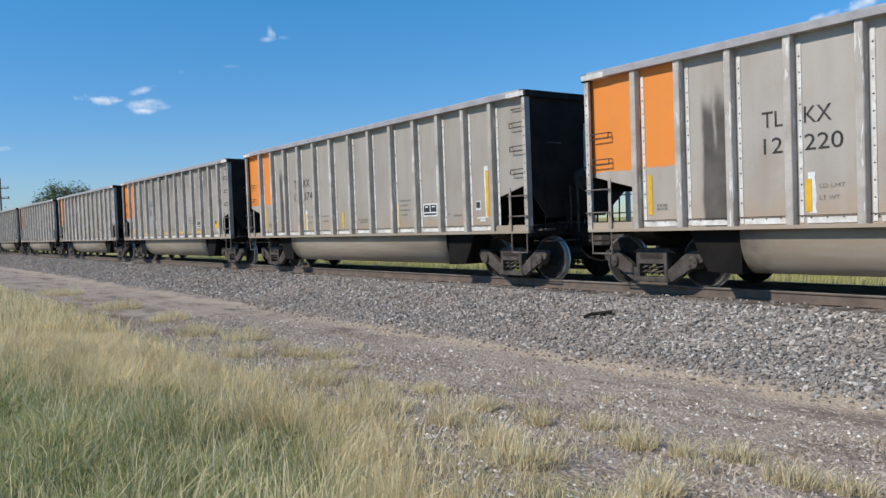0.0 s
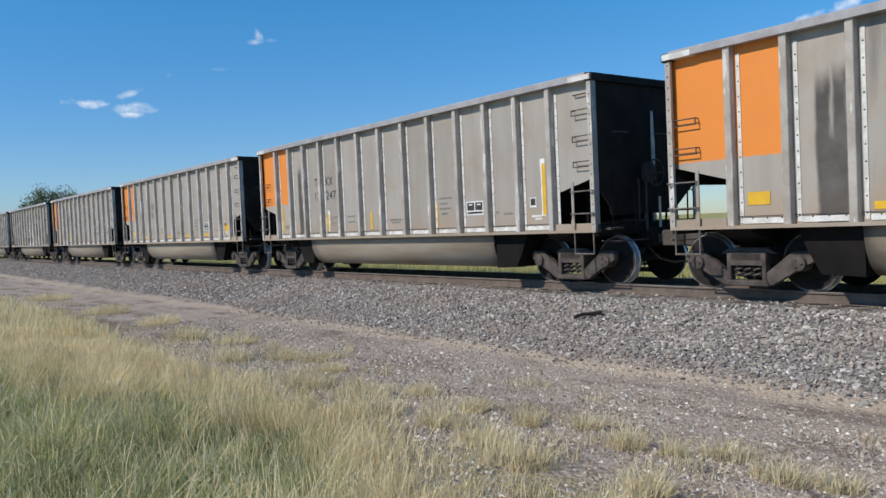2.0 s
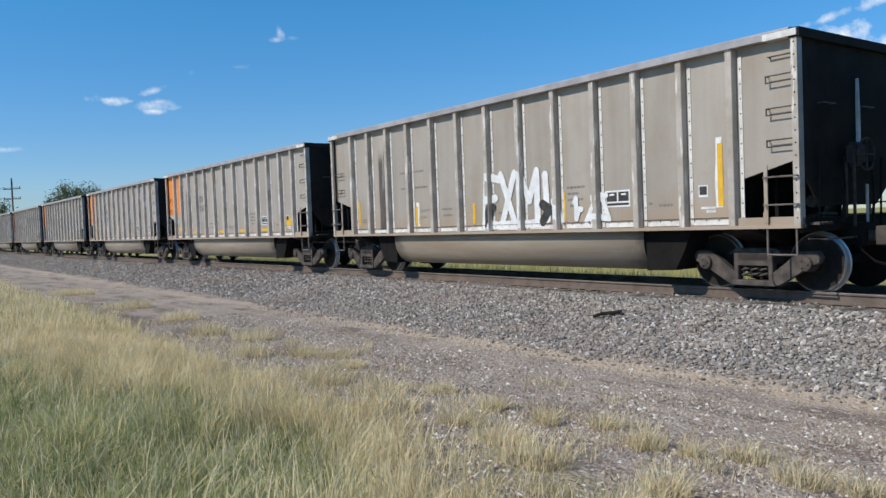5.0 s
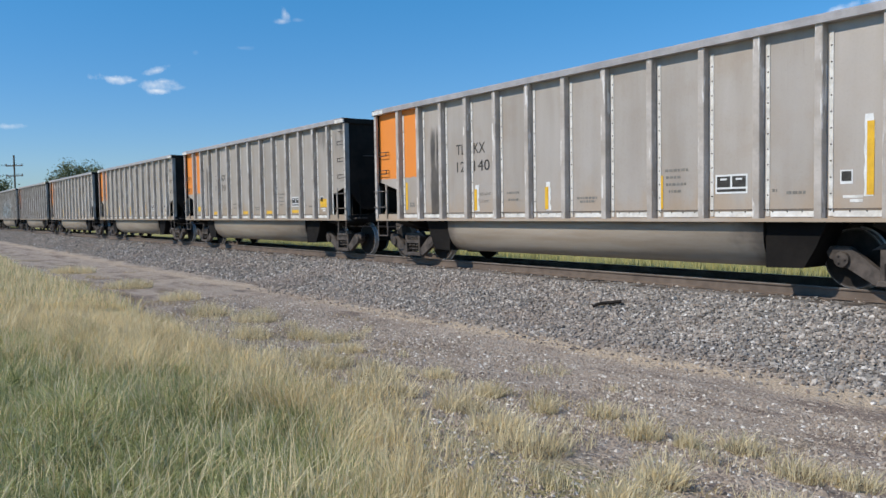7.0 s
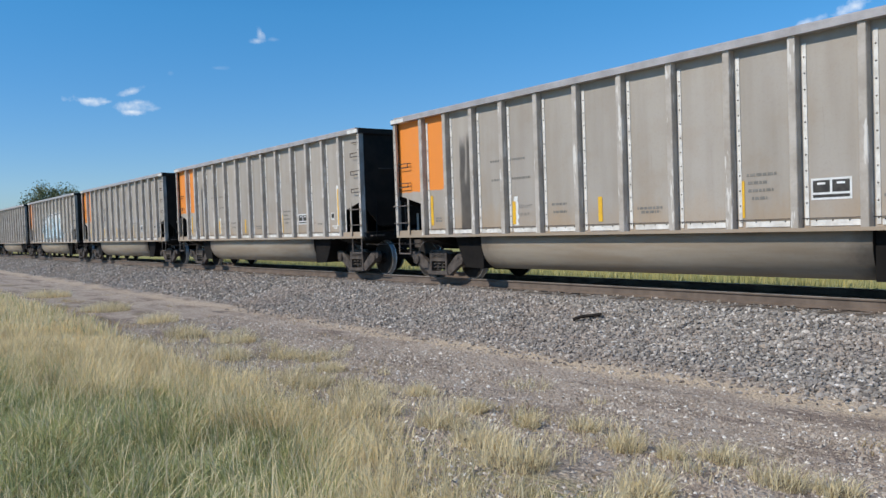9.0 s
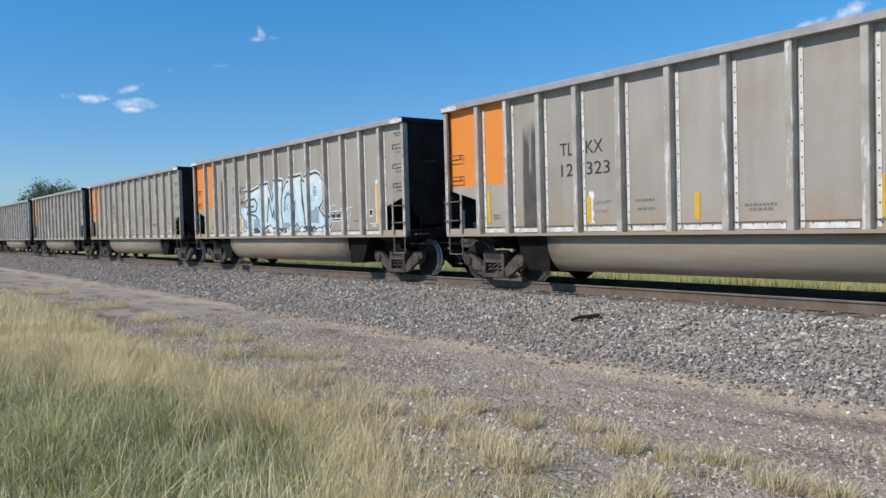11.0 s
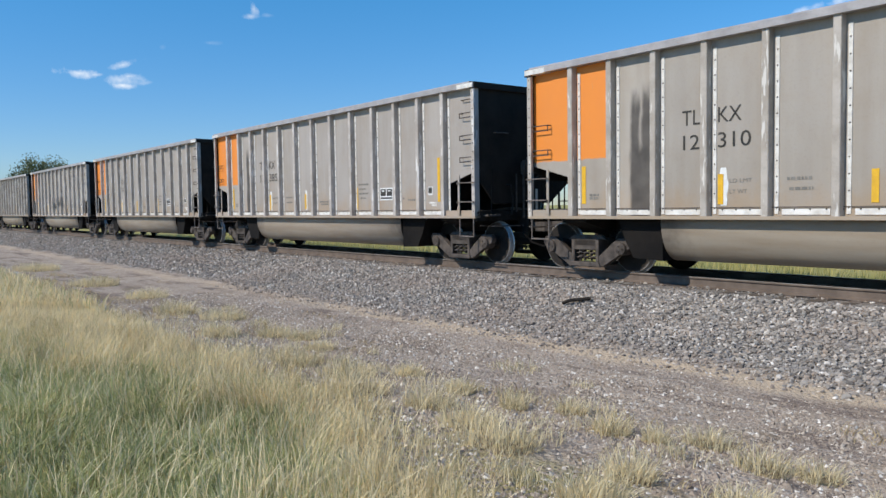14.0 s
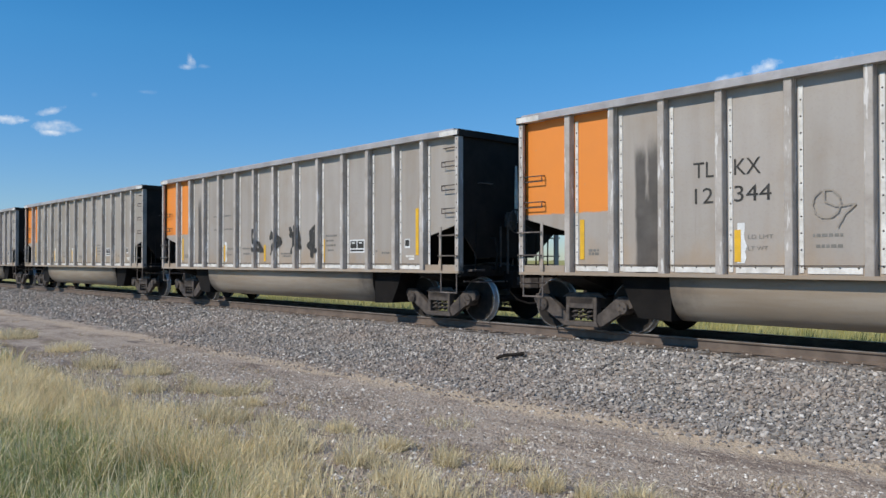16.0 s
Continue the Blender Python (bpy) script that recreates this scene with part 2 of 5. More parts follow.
def islands(cols, dirt=(0.2, 0.17, 0.13), scale=30, dusty=0.0):
    """Colour by piece for joined stones or blades."""
    def build(nt, b):
        g = G(nt)
        r = g.n.new("ShaderNodeValToRGB")
        r.color_ramp.interpolation = "LINEAR"
        els = r.color_ramp.elements
        while len(els) < len(cols):
            els.new(0.5)
        for i, c in enumerate(cols):
            els[i].position, els[i].color = i / (len(cols) - 1), (*c, 1)
        g.l.new(g.island(), r.inputs[0])
        f = g.noise(g.pos(), scale, 3, 0.6)
        c = g.mix(g.math("MULTIPLY", g.ramp(f, 0.40, 0.75), 0.5), r.outputs[0], dirt)
        if dusty:
            veil = g.ramp(g.noise(g.scaled(g.pos(), (0.4, 1.0, 1.0)), 0.8, 5, 0.6), 0.42, 0.7)
            c = g.mix(g.math("MULTIPLY", veil, dusty), c, (0.33, 0.265, 0.215))
        g.put(b.inputs["Base Color"], c)
    return build


MAT = {
    "alu": material("weathered_aluminium", m_alu, 0.5, 0.15),
    "orange": material("orange_paint", m_orange, 0.5),
    "stain": material("grease_stain", m_stain, 0.55),
    "soot": material("sooty_panel", m_soot, 0.5, 0.15),
    "rim": material("dusty_top_chord", plain((0.46, 0.43, 0.42), (0.34, 0.315, 0.305), 2.5), 0.45, 0.15),
    "bright": material("bare_aluminium", plain((0.80, 0.78, 0.73), (0.55, 0.52, 0.47), 5), 0.45),
    "post": material("scuffed_aluminium", m_post, 0.5),
    "black": material("near_black", plain((0.017, 0.0145, 0.0125), (0.009, 0.008, 0.0075), 2.0), 0.9),
    # coal dust of the wagon ends, with their shade put into the colour
    "end": material("end_coal_and_shade", plain((0.044, 0.034, 0.027), (0.024, 0.0195, 0.017), 1.5), 0.9),
    "under": material("brown_black", plain((0.034, 0.028, 0.023), (0.018, 0.015, 0.013), 3.0), 0.9),
    "iron": material("grey_iron", plain((0.21, 0.175, 0.15), (0.11, 0.092, 0.08), 5.0), 0.65),
    "frame": material("grimy_cast_steel", plain((0.120, 0.098, 0.083), (0.048, 0.040, 0.035), 5.0), 0.7),
    "steel": material("brown_steel", plain((0.115, 0.095, 0.08), (0.06, 0.05, 0.045), 6.0), 0.7),
    "tread": material("polished_steel", plain((0.62, 0.61, 0.60), (0.42, 0.41, 0.40), 6.0, 0.05), 0.35, 0.45),
    "rimface": material("worn_rim_face", plain((0.13, 0.112, 0.098), (0.045, 0.038, 0.033), 4.0), 0.65, 0.1),
    "wheel": material("rusty_wheel", plain((0.030, 0.024, 0.020), (0.016, 0.014, 0.012), 7.0), 0.85),
    "ink": material("stencil_black", plain((0.035, 0.033, 0.03), (0.07, 0.066, 0.06), 9.0), 0.7),
    "faint": material("faded_stencil", plain((0.17, 0.16, 0.14), (0.25, 0.235, 0.21), 9.0), 0.7),
    "yellow": material("yellow_reflector", plain((0.80, 0.47, 0.03), (0.66, 0.37, 0.03), 6.0), 0.4),
    "white": material("white_paint", plain((0.80, 0.80, 0.78), (0.66, 0.66, 0.64), 6.0), 0.6),
    "tub": material("dusty_tub", m_tub, 0.55),
    "rail": material("rail_side", plain((0.185, 0.142, 0.113), (0.115, 0.088, 0.071), 3.0), 0.8),
    "railtop": material("rail_head", plain((0.30, 0.275, 0.25), (0.20, 0.18, 0.165), 3.0, 0.05), 0.5, 0.15),
    "tie": material("creosote_tie", plain((0.15, 0.123, 0.10), (0.09, 0.075, 0.063), 4.0), 0.85),
}


# ---- builders ----
def box(bm, x0, x1, y0, y1, z0, z1):
    v = [bm.verts.new((x, y, z)) for x in (x0, x1) for y in (y0, y1) for z in (z0, z1)]
    for q in ((0, 1, 3, 2), (4, 6, 7, 5), (0, 4, 5, 1), (2, 3, 7, 6), (0, 2, 6, 4), (1, 5, 7, 3)):
        bm.faces.new([v[i] for i in q])


def prism(bm, poly, axis, lo, hi):
    """A polygon pushed along an axis; poly in the two other axes, in order."""
    def p(a, b, c):
        return {"x": (c, a, b), "y": (a, c, b), "z": (a, b, c)}[axis]
    a = [bm.verts.new(p(u, v, lo)) for u, v in poly]
    b = [bm.verts.new(p(u, v, hi)) for u, v in poly]
    n = len(poly)
    bm.faces.new(a), bm.faces.new(b[::-1])
    for i in range(n):
        bm.faces.new((a[i], b[i], b[(i + 1) % n], a[(i + 1) % n]))


def rod(bm, pts, r, n=6):
    """A round bar through the points."""
    pts = [Vector(p) for p in pts]
    rings = []
    for i, p in enumerate(pts):
        d = (pts[min(i + 1, len(pts) - 1)] - pts[max(i - 1, 0)]).normalized()
        u = d.orthogonal().normalized()
        w = d.cross(u)
        rings.append([bm.verts.new(p + r * (u * math.cos(2 * math.pi * k / n) + w * math.sin(2 * math.pi * k / n))) for k in range(n)])
    for a, b in zip(rings, rings[1:]):
        best = min(range(n), key=lambda s: (a[0].co - b[s].co).length)
        for k in range(n):
            bm.faces.new((a[k], a[(k + 1) % n], b[(k + 1 + best) % n], b[(k + best) % n]))
    bm.faces.new(rings[0][::-1]), bm.faces.new(rings[-1])


def bent(bm, pts, r, n=5):
    """Round bar with sharp bends: one straight piece a leg."""
    for a, b in zip(pts, pts[1:]):
        d = (Vector(b) - Vector(a)).normalized() * r * 0.8
        rod(bm, [Vector(a) - d, Vector(b) + d], r, n)


def lathe(bm, prof, axis="y", n=24, cx=0.0, cz=0.0):
    """A turned shape about the y axis: profile of (y, radius)."""
    rings = [[bm.verts.new((cx + r * math.cos(2 * math.pi * k / n), y, cz + r * math.sin(2 * math.pi * k / n))) for k in range(n)] for y, r in prof]
    for a, b in zip(rings, rings[1:]):
        for k in range(n):
            bm.faces.new((a[k], b[k], b[(k + 1) % n], a[(k + 1) % n]))
    bm.faces.new(rings[0]), bm.faces.new(rings[-1][::-1])


def mesh_of(name, bm, *mats):
    bmesh.ops.recalc_face_normals(bm, faces=bm.faces[:])
    me = bpy.data.meshes.new(name)
    bm.to_mesh(me)
    bm.free()
    for m in mats:
        me.materials.append(m)
    return me


def part(name, bm, mat, parent, label="", at=None):
    """One mesh object under a thing or a part; bm is a bmesh or a ready mesh."""
    me = bm if isinstance(bm, bpy.types.Mesh) else mesh_of(name, bm, mat)
    ob = new(name, me)
    ob.parent = parent
    if at is not None:
        ob.matrix_basis = at
    if label:
        ob["label"] = label
    return ob


def thing(name, label, category, group="", at=None):
    ob = new(name)
    ob.empty_display_size = 0.3
    if at is not None:
        ob.matrix_basis = at
    return tagged(ob, label, category, group)


def B():
    return bmesh.new()


# ---- ground ----
def lerp_table(v, table):
    if v <= table[0][0]:
        return table[0][1]
    for (a, p), (b, q) in zip(table, table[1:]):
        if v <= b:
            return p + (q - p) * (v - a) / (b - a)
    return table[-1][1]


PROFILE = [(0.0, 0.34), (2.5, 0.27), (4.5, 0.11), (7.4, 0.0), (8.2, 0.0), (8.6, 0.05), (10.7, 0.46), (11.1, 0.512),
           (14.3, 0.512), (14.8, 0.46), (17.0, 0.05), (19.0, 0.0)]


def ground_z(x, y):
    z = lerp_table(y, PROFILE)
    if -60 < x < 25 and -6 < y < 30:
        z += 0.035 * noise.noise((x * 0.5, y * 0.7, 3.1)) + 0.012 * noise.noise((x * 2.3, y * 2.3, 1.7))
        if 8.0 < y < 11.0:
            z += 0.03 * noise.noise((x * 1.2, y * 1.6, 9.0))
    return z


def m_ground(nt, b):
    g = G(nt)
    p = g.pos()
    y = g.math("ADD", g.axis(p, 1), g.math("MULTIPLY", g.math("SUBTRACT", g.noise(p, 0.7, 5, 0.65), 0.5), 1.1))
    x = g.axis(p, 0)
    cell = g.vor(p, 26, "Color")
    cellg = g.axis(cell, 0)
    speck = g.noise(p, 60, 3, 0.7)
    gravel = g.mix(g.ramp(g.noise(p, 1.1, 5, 0.6), 0.3, 0.7), (0.345, 0.275, 0.212), (0.465, 0.375, 0.29))
    gravel = g.mix(g.math("MULTIPLY", g.ramp(cellg, 0.5, 0.9), 0.6), gravel, (0.54, 0.48, 0.41))
    gravel = g.mix(g.math("MULTIPLY", g.ramp(speck, 0.5, 0.75), 0.5), gravel, (0.11, 0.09, 0.075))
    dirt = g.mix(g.noise(p, 3, 5, 0.6), (0.62, 0.49, 0.345), (0.50, 0.395, 0.28))
    dirt = g.mix(g.math("MULTIPLY", g.ramp(speck, 0.5, 0.75), 0.35), dirt, (0.24, 0.185, 0.14))
    # wheel ruts and wet mud, drawn out along the road
    worn = g.ramp(g.noise(g.scaled(p, (0.35, 1.0, 1.0)), 1.3, 6, 0.7), 0.49, 0.62)
    gravel = g.mix(g.math("MULTIPLY", worn, 0.8), gravel, (0.185, 0.138, 0.108))
    mud = g.ramp(g.noise(g.scaled(p, (0.30, 1.5, 1.0)), 0.9, 5, 0.6), 0.60, 0.68)
    gravel = g.mix(g.math("MULTIPLY", mud, 0.75), gravel, (0.115, 0.09, 0.075))
    thatch = g.ramp(g.noise(g.scaled(p, (0.6, 1.0, 1.0)), 1.0, 5, 0.65), 0.50, 0.62)
    thatch = g.math("MULTIPLY", thatch, g.math("SUBTRACT", 1.0, g.ramp(y, 5.4, 6.6)))
    gravel = g.mix(g.math("MULTIPLY", thatch, 0.6), gravel, (0.30, 0.245, 0.14))
    soil = g.mix(g.noise(p, 2, 5, 0.6), (0.24, 0.20, 0.10), (0.36, 0.29, 0.16))
    meadow = g.mix(g.ramp(g.noise(p, 0.5, 6, 0.65), 0.35, 0.65), (0.22, 0.23, 0.075), (0.40, 0.33, 0.16))
    soil = g.mix(g.ramp(g.noise(p, 5, 4, 0.7), 0.35, 0.65), soil, meadow)
    ball = g.mix(g.ramp(cellg, 0.2, 0.9), (0.17, 0.155, 0.14), (0.33, 0.305, 0.28))
    ball = g.mix(g.math("MULTIPLY", g.ramp(g.noise(g.scaled(p, (0.4, 1.0, 1.0)), 0.8, 5, 0.6), 0.45, 0.7), 0.6), ball, (0.30, 0.235, 0.19))
    field = g.mix(g.ramp(g.noise(p, 0.25, 6, 0.65), 0.3, 0.7), (0.31, 0.29, 0.085), (0.40, 0.345, 0.13))
    edge = g.math("ADD", y, g.math("MULTIPLY", g.math("SUBTRACT", g.noise(p, 2.4, 4, 0.7), 0.5), 1.0))
    c = g.mix(g.ramp(edge, 3.5, 4.5), soil, gravel)
    band = g.math("MULTIPLY", g.ramp(y, 7.6, 7.95), g.math("SUBTRACT", 1.0, g.ramp(y, 8.1, 8.4)))
    near = g.math("ADD", 0.45, g.math("MULTIPLY", g.ramp(x, -18.0, -10.0), 0.55))
    band = g.math("MULTIPLY", band, near)
    c = g.mix(g.math("MULTIPLY", band, g.ramp(g.noise(p, 0.9, 5, 0.6), 0.24, 0.44)), c, dirt)
    c = g.mix(g.ramp(edge, 8.15, 8.75), c, ball)
    c = g.mix(g.ramp(y, 16.2, 17.2), c, field)
    g.put(b.inputs["Base Color"], c)
    b.inputs["Roughness"].default_value = 0.95
    near = g.math("SUBTRACT", 1.0, g.ramp(g.axis(p, 1), 16.5, 17.5))
    g.bump(b, g.math("MULTIPLY", g.math("ADD", g.vor(p, 22), g.math("MULTIPLY", speck, 0.5)), near), 0.8, 0.03)


def make_ground():
    xs = [-3000, -1500, -800, -400, -220, -140, -100, -80] + [-62 + 0.35 * i for i in range(240)] + [24, 30, 45, 80, 150, 400, 1000, 3000]
    ys = [-3000, -1000, -300, -100, -40, -15, -6] + [-4 + 0.3 * i for i in range(94)] + [26, 30, 40, 60, 100, 200, 400, 900, 3000]
    verts = [(x, y, ground_z(x, y)) for y in ys for x in xs]
    n = len(xs)
    faces = [(j * n + i, j * n + i + 1, (j + 1) * n + i + 1, (j + 1) * n + i) for j in range(len(ys) - 1) for i in range(n - 1)]
    me = bpy.data.meshes.new("ground")
    me.from_pydata(verts, [], faces)
    me.materials.append(material("trackside_ground", m_ground))
    for p in me.polygons:
        p.use_smooth = True
    tagged(new("ground", me), "gravel service road, ballast bank and grassy field beside the track", "ground", kind="structure")


make_ground()


# ---- the train ----
HB, PITCH, YS, YP = 7.2625, 16.18, 1.60, 1.475   # half body, coupled length, post face, panel face
Z_SILL, Z_RIM, Z_TOP = 1.075, 3.85, 3.95
POSTS = [1.17, 2.12, 3.10, 4.09, 5.14, 6.20, 7.2625]
POSTS = [p - HB for p in POSTS] + [HB - p for p in POSTS[-2::-1]]


def lay(x):
    """The bays are a little uneven: how far a mark or post at x lies from the even spacing."""
    return x + lerp_table(x, [(0.0, 0.0), (3.0, -0.06), (6.0, -0.06), (8.5, -0.04), (10.5, 0.0), (13.5, 0.03)])


POSTS = [lay(p + HB) - HB for p in POSTS]


def panel_mesh(i):
    """Side panel i of 14, on the near side; the end panels are cut away over the end platform."""
    e = [-HB + 0.05, *POSTS, HB - 0.05]
    a, b = e[i], e[i + 1]
    bm = B()
    if i == 0:
        poly = [(a, 2.06), (a + 1.0, 1.80), (a + 1.0, Z_SILL), (b, Z_SILL), (b, Z_RIM + 0.05), (a, Z_RIM + 0.05)]
    elif i == 13:
        poly = [(a, Z_SILL), (b - 1.0, Z_SILL), (b - 1.0, 1.80), (b, 2.06), (b, Z_RIM + 0.05), (a, Z_RIM + 0.05)]
    else:
        poly = [(a, Z_SILL), (b, Z_SILL), (b, Z_RIM + 0.05), (a, Z_RIM + 0.05)]
    prism(bm, poly, "y", -YP, -YP + 0.03)
    return mesh_of("side_panel", bm, MAT["orange"] if i < 2 else MAT["stain"] if i == 2 else MAT["alu"])


def rivet(bm, x, y, z, r=0.013, d=0.012):
    a = [bm.verts.new((x + r * math.cos(k * math.pi / 3), y, z + r * math.sin(k * math.pi / 3))) for k in range(6)]
    t = bm.verts.new((x, y - d, z))
    for k in range(6):
        bm.faces.new((a[k], a[(k + 1) % 6], t))


def make_truck(car, x):
    bm = B()
    box(bm, -0.28, 0.28, -1.15, 1.15, 0.42, 0.62)
    lathe(bm, [(-0.2, 0.2), (0.2, 0.2)], cz=0.66, n=10)
    truck = part("truck", bm, MAT["steel"], car, "dark brown cast steel truck", pose(x, 0, 0))
    # cast side frame: arched top, dropped spring pocket in the middle
    for s in (-1, 1):
        bm = B()
        ya, yb = sorted((s * 1.08, s * 0.98))
        # thin top member, thick arms that fall from the journals to the spring seat, and a framed pocket
        prism(bm, [(-0.50, 0.60), (-0.34, 0.70), (0.34, 0.70), (0.50, 0.60), (0.34, 0.62), (-0.34, 0.62)], "y", ya, yb)
        oa, ob = sorted((s * 1.15, s * 1.00))
        for e in (-1, 1):
            prism(bm, [(e * 0.27, 0.63), (e * 0.345, 0.63), (e * 0.345, 0.13), (e * 0.27, 0.13)], "y", oa, ob)
            prism(bm, [(e * 0.335, 0.10), (e * 0.44, 0.10), (e * 0.94, 0.42), (e * 1.10, 0.47), (e * 1.14, 0.56), (e * 1.08, 0.655), (e * 0.80, 0.65), (e * 0.66, 0.55), (e * 0.335, 0.30)], "y", oa + 0.02, ob - 0.01)
        prism(bm, [(-0.40, 0.09), (0.40, 0.09), (0.36, 0.18), (-0.36, 0.18)], "y", oa - 0.03, ob + 0.03)
        bmesh.ops.bevel(bm, geom=[e for e in bm.edges], offset=0.012, segments=1, affect="EDGES")
        part("side_frame", bm, MAT["frame"], truck)
        bm = B()
        for k in range(3):
            cx = (k - 1) * 0.165
            rod(bm, [(cx + 0.075 * math.cos(a * math.pi / 4), s * 1.04 + 0.085 * math.sin(a * math.pi / 4), 0.21 + 0.0105 * a) for a in range(29)], 0.018, 5)
        box(bm, -0.26, 0.26, s * 1.05 - 0.10, s * 1.05 + 0.10, 0.50, 0.61)
        part("spring_nest", bm, MAT["steel"], truck)
        for wx in (-0.89, 0.89):
            bm = B()
            ys = [(-1.19, 0.05), (-1.18, 0.11), (-1.12, 0.125), (-0.95, 0.125)] if s < 0 else [(0.95, 0.125), (1.12, 0.125), (1.18, 0.11), (1.19, 0.05)]
            lathe(bm, ys, cx=wx, cz=0.457, n=14)
            for a in range(3):
                rivet(bm, wx + 0.06 * math.cos(a * 2.1), s * 1.195, 0.457 + 0.06 * math.sin(a * 2.1), 0.02, s * -0.02)
            part("bearing_cap", bm, MAT["frame"], truck)
    for wx in (-0.89, 0.89):
        part("wheelset", WHEELSET, None, truck, "steel wheelset with polished rims", pose(wx, 0, 0.457))
    return truck


def wheelset_mesh():
    bm = B()
    for s in (-1, 1):
        lathe(bm, [(s * 0.66, 0.12), (s * 0.66, 0.40), (s * 0.672, 0.485), (s * 0.69, 0.488), (s * 0.70, 0.462)], n=32)
        lathe(bm, [(s * 0.70, 0.461), (s * 0.795, 0.455), (s * 0.80, 0.448), (s * 0.80, 0.425), (s * 0.80, 0.385)], n=32)
        lathe(bm, [(s * 0.799, 0.386), (s * 0.755, 0.36), (s * 0.735, 0.20), (s * 0.80, 0.15), (s * 0.84, 0.13), (s * 0.84, 0.05)], n=32)
    lathe(bm, [(-1.1, 0.075), (1.1, 0.075)], n=12)
    # worn chalk marks on the plate, so that the turning shows
    box(bm, 0.21, 0.33, -0.752, -0.742, -0.03, 0.03)
    me = mesh_of("wheelset", bm, MAT["wheel"], MAT["tread"], MAT["rimface"])
    for p in me.polygons:
        r = math.hypot(p.center.x, p.center.z)
        p.material_index = 0 if r < 0.43 or not 0.69 < abs(p.center.y) < 0.82 else 2 if abs(p.center.y) > 0.798 else 1
    return me


WHEELSET = wheelset_mesh()


def make_tub(car, s):
    """Rounded tub that hangs under the floor beside the centre sill, with slanted ends."""
    ya, yb, r = 0.30, 1.42, 0.50
    sec = [(yb, 1.06), (yb, 0.92)] + [(yb - r * 0.9 + r * 0.9 * math.cos(a), 0.90 - 0.61 * math.sin(a)) for a in [i * math.pi / 2 / 10 for i in range(1, 11)]]
    sec += [(ya + 0.25, 0.29), (ya, 0.50), (ya, 1.06)]
    bm = B()
    n = len(sec)

    def ring(x0, dx):
        return [bm.verts.new((x0 + dx * (z - 0.29) / 0.77, s * y, z)) for y, z in sec]
    xa, xb = 3.10 - HB, 11.42 - HB
    ra, rb = ring(xa, -0.03), ring(xb, 0.03)
    for k in range(n):
        bm.faces.new((ra[k], rb[k], rb[(k + 1) % n], ra[(k + 1) % n]))
    bm.faces.new(ra[::-1]), bm.faces.new(rb)
    # end faces get the near-black: their shade is put into the colour
    me = mesh_of("tub", bm, MAT["tub"], MAT["under"])
    for p in me.polygons:
        p.material_index = 1 if abs(p.normal.x) > 0.5 else 0
        p.use_smooth = abs(p.normal.x) < 0.5
    part("tub", me, None, car, "dusty rounded aluminium belly tub")
    # hopper end sheets behind the tub, near-black
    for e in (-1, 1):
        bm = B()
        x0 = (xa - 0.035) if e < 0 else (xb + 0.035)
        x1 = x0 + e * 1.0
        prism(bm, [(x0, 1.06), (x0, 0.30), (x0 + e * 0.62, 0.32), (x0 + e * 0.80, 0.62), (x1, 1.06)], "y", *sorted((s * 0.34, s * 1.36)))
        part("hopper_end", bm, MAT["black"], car)


